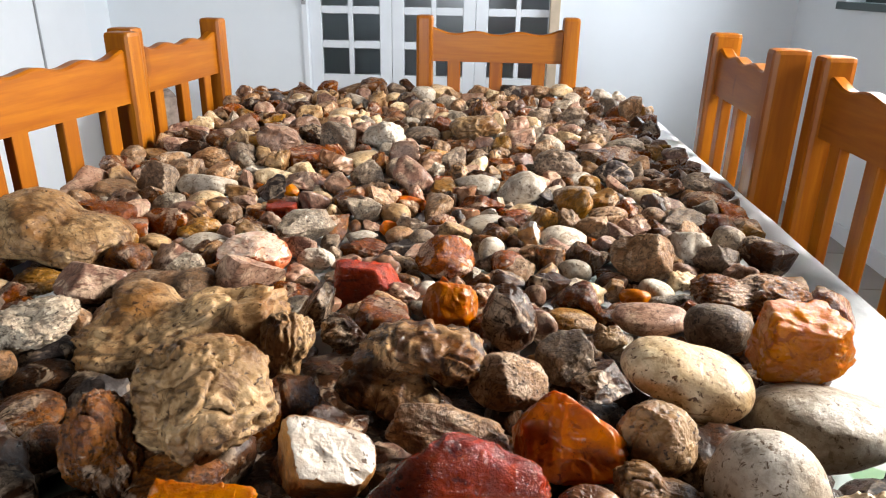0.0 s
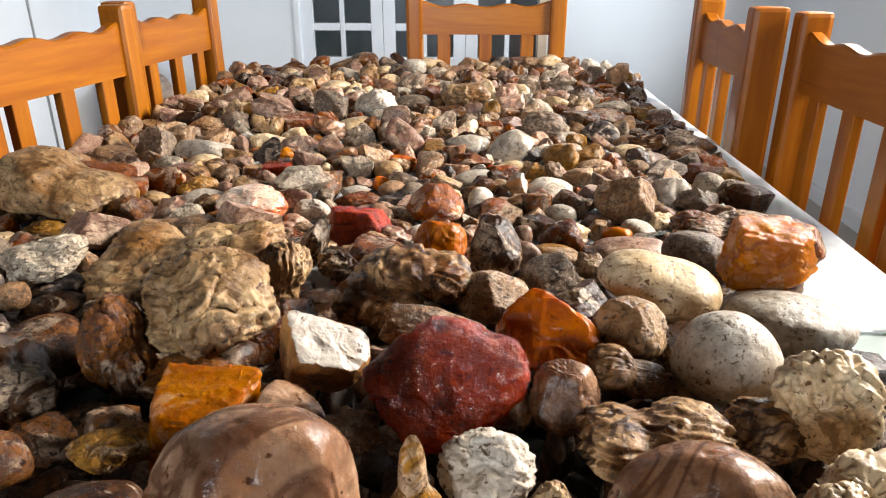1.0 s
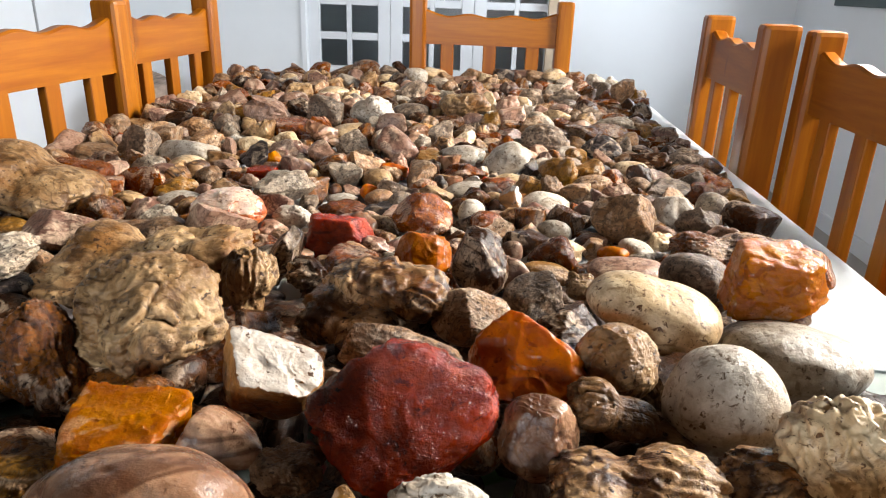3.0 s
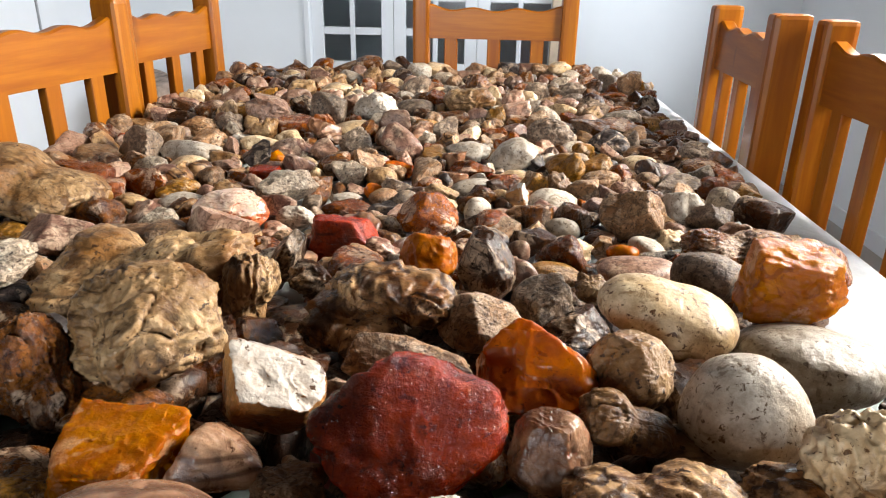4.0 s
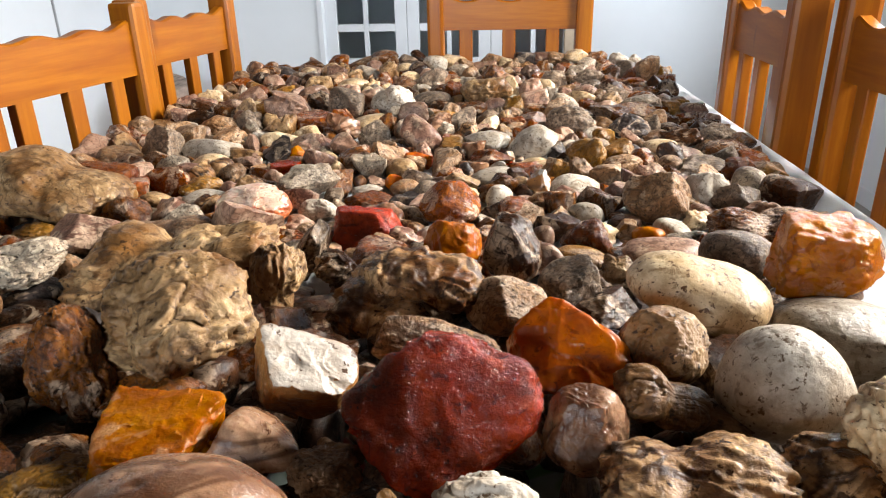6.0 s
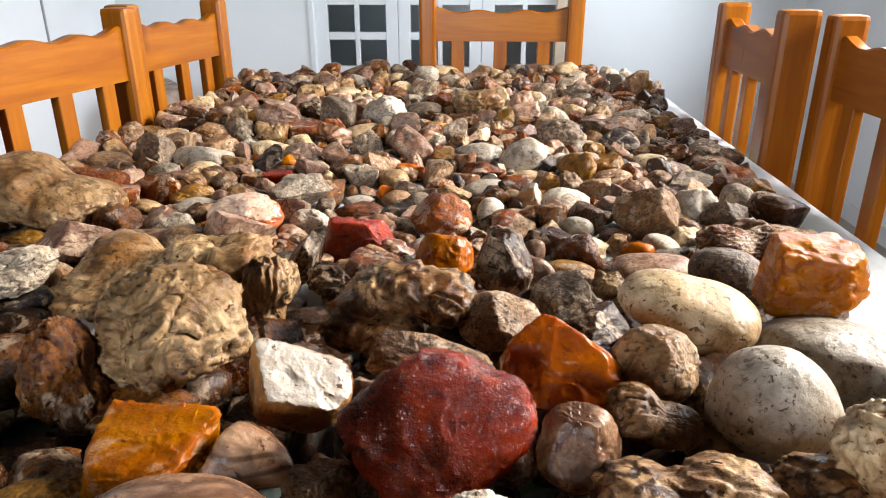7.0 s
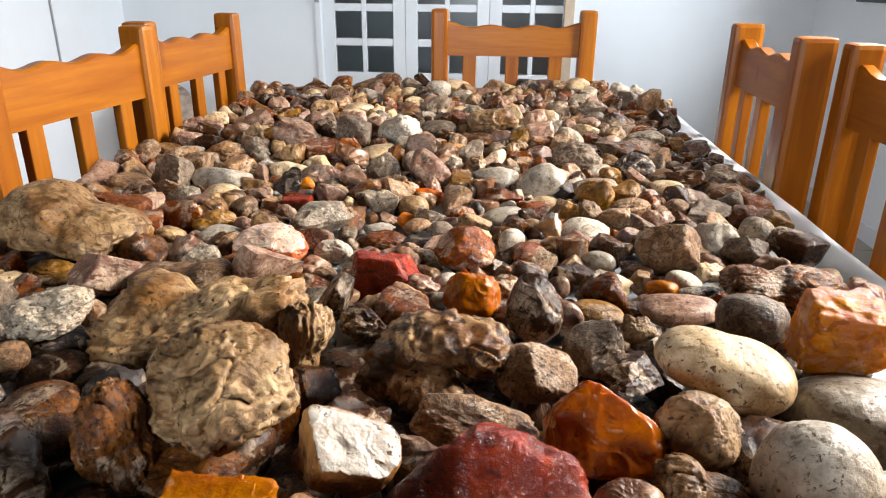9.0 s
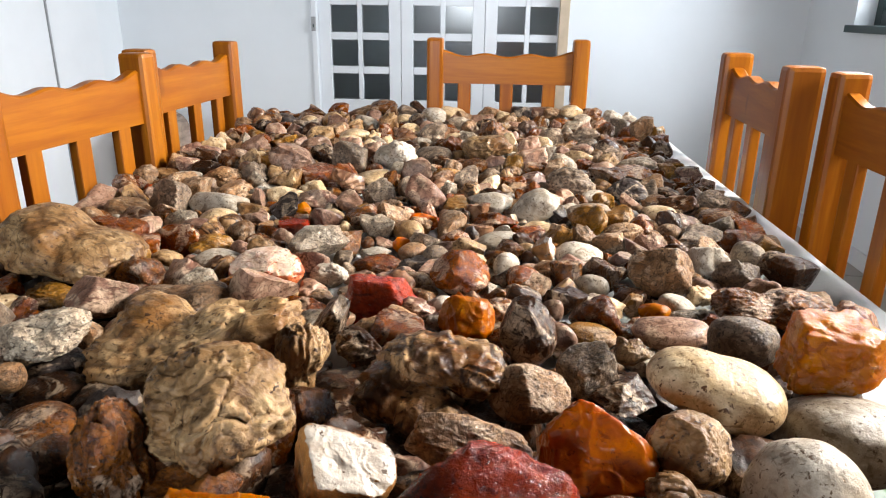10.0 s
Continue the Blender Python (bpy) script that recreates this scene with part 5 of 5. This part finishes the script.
stone("chunk", "mauve", -0.243, 1.864, 0.808, 0.0320, 0.0271, 0.0288, 8, 7165, "", 4)
stone("lump", "white", -0.172, 1.934, 0.803, 0.0364, 0.0307, 0.0229, 9, 7511, "", 4)
stone("chunk", "rust", -0.110, 1.781, 0.794, 0.0454, 0.0307, 0.0151, -8, 7984, "", 5)
stone("lump", "cream", -0.042, 1.859, 0.799, 0.0287, 0.0243, 0.0193, 5, 8212, "", 4)
stone("chunk", "ochre", -0.034, 2.012, 0.801, 0.0195, 0.0166, 0.0212, -2, 8110, "", 4)
stone("lump", "cream", -0.110, 1.626, 0.795, 0.0199, 0.0170, 0.0215, 9, 8091, "", 4)
stone("lump", "pink", -0.078, 1.648, 0.789, 0.0189, 0.0160, 0.0147, 4, 8306, "", 4)
stone("chunk", "white", 0.003, 1.690, 0.795, 0.0261, 0.0222, 0.0191, -4, 8643, "", 4)
stone("chunk", "brown", -0.010, 1.287, 0.794, 0.0201, 0.0202, 0.0280, -4, 167, "", 4)
stone("chunk", "amber", -0.137, 1.138, 0.780, 0.0172, 0.0147, 0.0154, 2, 8694, "", 4)
stone("lump", "cream", -0.089, 1.121, 0.777, 0.0339, 0.0259, 0.0121, -3, 138, "", 5)
stone("chunk", "ochre", -0.034, 1.119, 0.781, 0.0207, 0.0175, 0.0167, -10, 511, "", 4)
stone("chunk", "pink", 0.036, 1.127, 0.781, 0.0198, 0.0167, 0.0168, -10, 1036, "", 4)
stone("chunk", "chalk", 0.057, 1.422, 0.787, 0.0187, 0.0158, 0.0175, 11, 432, "", 4)
stone("chunk", "chalk", 0.101, 1.268, 0.786, 0.0187, 0.0159, 0.0201, 12, 1083, "", 4)
stone("lump", "brown", -0.125, 0.938, 0.781, 0.0249, 0.0211, 0.0170, -7, 179, "", 5)
stone("chunk", "chalk", -0.090, 0.983, 0.780, 0.0150, 0.0128, 0.0152, 7, 403, "", 4)
stone("chunk", "grey", -0.017, 0.910, 0.778, 0.0163, 0.0138, 0.0138, -12, 1334, "", 4)
stone("chunk", "pink", 0.019, 0.862, 0.774, 0.0253, 0.0213, 0.0082, -9, 1962, "", 5)
stone("chunk", "chalk", 0.014, 0.801, 0.775, 0.0145, 0.0123, 0.0107, 6, 2177, "", 4)
stone("chunk", "tan", -0.011, 0.767, 0.782, 0.0173, 0.0146, 0.0120, -10, 1951, "", 4)
stone("chunk", "chalk", 0.084, 1.945, 0.803, 0.0362, 0.0306, 0.0228, 9, 8691, "", 4)
stone("chunk", "pink", 0.140, 2.011, 0.804, 0.0371, 0.0315, 0.0240, 0, 8872, "", 4)
stone("chunk", "ochre", 0.204, 1.918, 0.801, 0.0356, 0.0300, 0.0207, -9, 307, "", 4)
stone("chunk", "mauve", 0.269, 1.900, 0.804, 0.0304, 0.0258, 0.0242, -5, 621, "", 4)
stone("pebble", "slate", 0.308, 1.987, 0.801, 0.0239, 0.0202, 0.0204, -12, 704, "", 4)
stone("nodule", "rust", 0.364, 2.016, 0.799, 0.0385, 0.0327, 0.0188, -2, 929, "", 4)
stone("chunk", "grey", 0.320, 1.758, 0.805, 0.0323, 0.0274, 0.0281, 1, 1122, "", 4)
stone("nodule", "pink", 0.260, 1.633, 0.803, 0.0288, 0.0245, 0.0290, -3, 1063, "", 4)
stone("chunk", "rust", 0.087, 1.611, 0.802, 0.0247, 0.0211, 0.0290, -9, 132, "", 4)
stone("chunk", "mauve", 0.122, 1.821, 0.794, 0.0311, 0.0262, 0.0152, -9, 97, "", 4)
stone("chunk", "ochre", 0.091, 1.384, 0.788, 0.0306, 0.0260, 0.0200, -4, 712, "", 4)
stone("chunk", "rust", 0.057, 1.478, 0.782, 0.0169, 0.0144, 0.0107, 3, 389, "", 4)
stone("chunk", "pink", 0.162, 1.302, 0.781, 0.0203, 0.0172, 0.0147, -6, 1470, "", 4)
stone("chunk", "pink", 0.316, 1.282, 0.781, 0.0189, 0.0159, 0.0143, 10, 2636, "", 4)
stone("lump", "white", 0.318, 1.205, 0.777, 0.0230, 0.0192, 0.0114, -12, 3004, "", 4)
stone("lump", "grey", 0.346, 1.170, 0.782, 0.0382, 0.0324, 0.0172, -6, 3320, "", 5)
stone("shard", "slate", 0.294, 1.147, 0.783, 0.0150, 0.0090, 0.0184, 3, 2994, "", 4)
stone("lump", "cream", 0.261, 1.106, 0.775, 0.0284, 0.0230, 0.0096, 7, 3023, "", 5)
stone("chunk", "ochre", 0.129, 1.178, 0.782, 0.0311, 0.0264, 0.0177, 0, 1601, "", 5)
stone("chunk", "orange", 0.074, 1.196, 0.775, 0.0200, 0.0168, 0.0098, -10, 1216, "", 4)
stone("chunk", "brown", 0.267, 1.467, 0.787, 0.0277, 0.0232, 0.0155, 12, 1653, "", 4)
stone("chunk", "rust", 0.475, 1.958, 0.806, 0.0327, 0.0276, 0.0260, -11, 1500, "", 4)
stone("lump", "grey", 0.515, 1.920, 0.807, 0.0304, 0.0258, 0.0272, 11, 1762, "", 4)
stone("chunk", "rust", 0.505, 1.789, 0.796, 0.0498, 0.0321, 0.0176, 4, 2110, "", 5)
stone("shard", "brown", 0.525, 1.686, 0.790, 0.0416, 0.0249, 0.0148, -3, 2533, "", 5)
stone("chunk", "grey", 0.450, 1.579, 0.795, 0.0265, 0.0225, 0.0227, -3, 2368, "", 4)
stone("chunk", "brown", 0.440, 1.721, 0.801, 0.0218, 0.0186, 0.0249, 11, 1882, "", 4)
stone("chunk", "mauve", 0.552, 1.607, 0.787, 0.0255, 0.0217, 0.0136, -2, 2959, "", 4)
stone("chunk", "brown", 0.460, 1.423, 0.791, 0.0599, 0.0292, 0.0213, 3, 2994, "", 5)
stone("chunk", "umber", 0.519, 1.383, 0.785, 0.0199, 0.0169, 0.0165, -7, 3609, "", 4)
stone("chunk", "umber", 0.510, 1.320, 0.780, 0.0244, 0.0207, 0.0132, 0, 3871, "", 4)
stone("shard", "brown", 0.574, 1.354, 0.782, 0.0335, 0.0201, 0.0136, 0, 4151, "", 5)
stone("lump", "grey", 0.474, 1.319, 0.788, 0.0156, 0.0159, 0.0217, -12, 3529, "", 4)
stone("chunk", "pink", 0.428, 1.250, 0.784, 0.0181, 0.0154, 0.0183, -8, 3558, "", 4)
stone("chunk", "slate", 0.408, 1.185, 0.780, 0.0301, 0.0253, 0.0147, 10, 3761, "", 5)
stone("chunk", "ochre", 0.370, 1.162, 0.778, 0.0218, 0.0185, 0.0137, -3, 3593, "", 4)
stone("chunk", "mauve", 0.433, 1.149, 0.777, 0.0178, 0.0150, 0.0128, 8, 4174, "", 4)
stone("chunk", "tan", 0.473, 1.273, 0.779, 0.0236, 0.0200, 0.0127, -3, 3838, "", 4)
stone("gnarl", "rust", 0.135, 0.993, 0.782, 0.0216, 0.0183, 0.0182, 6, 2332, "", 4)
stone("lump", "chalk", 0.100, 0.979, 0.777, 0.0190, 0.0160, 0.0125, 10, 2161, "", 4)
stone("chunk", "rust", 0.242, 1.072, 0.775, 0.0274, 0.0233, 0.0106, -3, 3013, "", 5)
stone("chunk", "rind_white", 0.260, 0.961, 0.784, 0.0166, 0.0142, 0.0196, -8, 3638, "", 4)
stone("chunk", "brown", 0.210, 0.956, 0.783, 0.0207, 0.0176, 0.0183, 4, 3210, "", 4)
stone("chunk", "umber", 0.231, 1.006, 0.781, 0.0166, 0.0141, 0.0169, 3, 3164, "", 4)
stone("chunk", "pink", 0.236, 0.906, 0.775, 0.0197, 0.0167, 0.0103, -2, 3884, "", 4)
stone("lump", "tan", 0.241, 0.845, 0.779, 0.0220, 0.0186, 0.0141, -4, 4292, "", 5)
stone("chunk", "umber", 0.204, 0.868, 0.778, 0.0199, 0.0167, 0.0130, 11, 3752, "", 4)
stone("chunk", "chalk", 0.183, 0.826, 0.776, 0.0147, 0.0124, 0.0117, -5, 3841, "", 4)
stone("nodule", "cream", 0.218, 0.814, 0.776, 0.0247, 0.0210, 0.0110, 0, 4321, "", 5)
stone("lump", "chalk", 0.133, 0.702, 0.789, 0.0145, 0.0122, 0.0088, 7, 3973, "", 4)
stone("chunk", "rust", -0.393, 1.883, 0.797, 0.0309, 0.0263, 0.0167, -2, 6560, "", 4)
stone("chunk", "brown", -0.379, 2.066, 0.802, 0.0509, 0.0385, 0.0207, -7, 6580, "", 5)
stone("lump", "pink", -0.230, 1.591, 0.799, 0.0394, 0.0334, 0.0257, -6, 7426, "", 5)
stone("chunk", "tan", -0.221, 2.085, 0.811, 0.0510, 0.0385, 0.0207, -7, 7180, "", 5)
stone("nodule", "brown", -0.152, 2.085, 0.826, 0.0420, 0.0357, 0.0232, -1, 7356, "", 4)
stone("chunk", "umber", -0.051, 2.085, 0.831, 0.0252, 0.0213, 0.0216, -12, 7750, "", 4)
stone("lump", "cream", 0.050, 2.085, 0.809, 0.0469, 0.0398, 0.0246, 3, 8365, "", 5)
stone("chunk", "tan", 0.101, 2.076, 0.803, 0.0383, 0.0325, 0.0230, 3, 8640, "", 4)
stone("nodule", "cream", 0.217, 2.063, 0.805, 0.0362, 0.0308, 0.0245, -1, 155, "", 4)
stone("chunk", "mauve", 0.299, 2.085, 0.823, 0.0335, 0.0281, 0.0206, -12, 349, "", 4)
stone("nodule", "tan", 0.348, 2.085, 0.819, 0.0365, 0.0309, 0.0209, 7, 598, "", 4)
stone("lump", "cream", 0.400, 2.085, 0.825, 0.0379, 0.0322, 0.0228, -3, 783, "", 4)
stone("nodule", "brown", 0.454, 2.085, 0.818, 0.0330, 0.0280, 0.0227, -7, 1079, "", 4)
stone("chunk", "mauve", -0.358, 2.085, 0.808, 0.0290, 0.0245, 0.0219, 8, 6620, "", 4)
stone("chunk", "rust", -0.289, 2.085, 0.818, 0.0338, 0.0287, 0.0218, -2, 6835, "", 4)



# ---- the other stones: loose on the cloth, close together ----
CHOICE = [("tan", 20), ("brown", 20), ("pink", 15), ("mauve", 8), ("rust", 14), ("grey", 2), ("umber", 10), ("cream", 10), ("white", 7), ("chalk", 8), ("ochre", 3), ("slate", 1), ("nodule", 9), ("orange", 1), ("amber", 1), ("red", 1), ("banded", 4), ("swirl", 9)]
POOL = [k for k, n in CHOICE for _ in range(n)]
# browner pool for the right side, also darker to offset the near window
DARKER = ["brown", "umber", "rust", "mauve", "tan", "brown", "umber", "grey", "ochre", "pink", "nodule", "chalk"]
SHAPES = ["pebble"] * 2 + ["lump"] * 2 + ["chunk"] * 16 + ["nodule"] * 5 + ["block"] * 3 + ["shard"] * 4 + ["gnarl"] * 3
dice = random.Random(11)
CELL = 0.08
buckets = {}


def remember(x, y, r):
    buckets.setdefault((int(math.floor(x / CELL)), int(math.floor(y / CELL))), []).append((x, y, r))


def room_for(x, y, r, near):
    i, j = int(math.floor(x / CELL)), int(math.floor(y / CELL))
    for a in range(i - 2, i + 3):
        for b in range(j - 2, j + 3):
            for u, v, q in buckets.get((a, b), ()):
                if (u - x) ** 2 + (v - y) ** 2 < (near * (q + r)) ** 2:
                    return False
    return True


for x, y, r, z in TAKEN:
    remember(x, y, r * 0.95)


def right_edge(y):
    if y < 0.72:
        return 0.50
    return 0.597 - 0.015 * math.sin(y * 9) - (0.02 if y < 1.0 else 0.0)


loose = []
for radius, tries in ((0.030, 400), (0.026, 1200), (0.022, 4000), (0.018, 8000), (0.014, 11000), (0.0105, 12000)):
    for _ in range(tries):
        y = dice.uniform(0.10, 2.07)
        x = dice.uniform(-0.50, right_edge(y))
        r = radius * dice.uniform(0.85, 1.15)
        if y < 0.62 and r < 0.019:
            continue
        if room_for(x, y, r, 0.86):
            remember(x, y, r)
            loose.append((x, y, r))
loose.sort(key=lambda s: s[1])
stuff = {}
singles = {}
for i, (x, y, r) in enumerate(loose):
    # left corner stones are dark brown; near gaps drawn dark too, as painted shade
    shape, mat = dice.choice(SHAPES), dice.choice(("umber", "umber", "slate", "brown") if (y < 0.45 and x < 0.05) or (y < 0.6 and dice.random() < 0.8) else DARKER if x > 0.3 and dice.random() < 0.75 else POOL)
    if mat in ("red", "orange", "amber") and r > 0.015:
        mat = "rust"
    flat = dice.uniform(0.6, 1.1)
    size = (r * dice.uniform(1.0, 1.25), r * dice.uniform(0.85, 1.05), r * flat)
    z = mound(x, y) + 0.93 * size[2] - 0.03 * min(1.0, max(0.0, (0.78 - y) / 0.2))
    yaw, lean = dice.uniform(0, 360), dice.uniform(-24, 24)
    seed = dice.randrange(9000)
    if r > 0.0135 and singles.get(shape, 0) < 230:
        singles[shape] = singles.get(shape, 0) + 1
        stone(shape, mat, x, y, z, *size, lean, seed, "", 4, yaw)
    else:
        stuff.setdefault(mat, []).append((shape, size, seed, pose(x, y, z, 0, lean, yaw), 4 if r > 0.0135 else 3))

# the heap under the upper stones, all dark umber to paint the gaps' shade
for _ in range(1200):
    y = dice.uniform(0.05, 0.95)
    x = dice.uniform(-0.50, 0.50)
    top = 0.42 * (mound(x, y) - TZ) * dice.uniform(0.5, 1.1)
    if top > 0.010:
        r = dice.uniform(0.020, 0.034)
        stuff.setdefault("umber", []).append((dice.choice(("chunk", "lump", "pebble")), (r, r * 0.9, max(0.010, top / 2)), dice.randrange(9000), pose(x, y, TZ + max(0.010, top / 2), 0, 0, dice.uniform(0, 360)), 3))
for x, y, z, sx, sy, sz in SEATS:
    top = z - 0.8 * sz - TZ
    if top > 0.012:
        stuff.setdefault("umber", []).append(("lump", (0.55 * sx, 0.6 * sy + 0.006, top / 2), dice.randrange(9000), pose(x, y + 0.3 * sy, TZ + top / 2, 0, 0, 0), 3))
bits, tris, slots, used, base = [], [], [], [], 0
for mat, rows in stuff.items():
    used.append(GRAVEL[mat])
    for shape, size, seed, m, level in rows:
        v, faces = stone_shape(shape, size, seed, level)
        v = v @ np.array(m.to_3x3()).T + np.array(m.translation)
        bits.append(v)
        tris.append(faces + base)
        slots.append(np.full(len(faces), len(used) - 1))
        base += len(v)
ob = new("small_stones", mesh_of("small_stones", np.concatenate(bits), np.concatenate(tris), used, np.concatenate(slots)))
tagged(ob, "small mixed stones between the others, dark below as painted shade", "stones", kind="stuff")


# ---- floor tiles ----
bm = boxes((-0.1975, 0.1975, -0.1975, 0.1975, -0.006, 0.0), bevel=0.002)
bm.verts.ensure_lookup_table()
tile_mesh = bpy.data.meshes.new("tile")
bm.to_mesh(tile_mesh)
bm.free()
tile_mesh.materials.append(TILE)
for i in range(10):
    for j in range(17):
        t = new("tile", tile_mesh)
        t.parent = floor
        t.location = (XL + 0.2 + 0.4 * i - 0.015, YR + 0.2 + 0.4 * j - 0.05, 0.0)
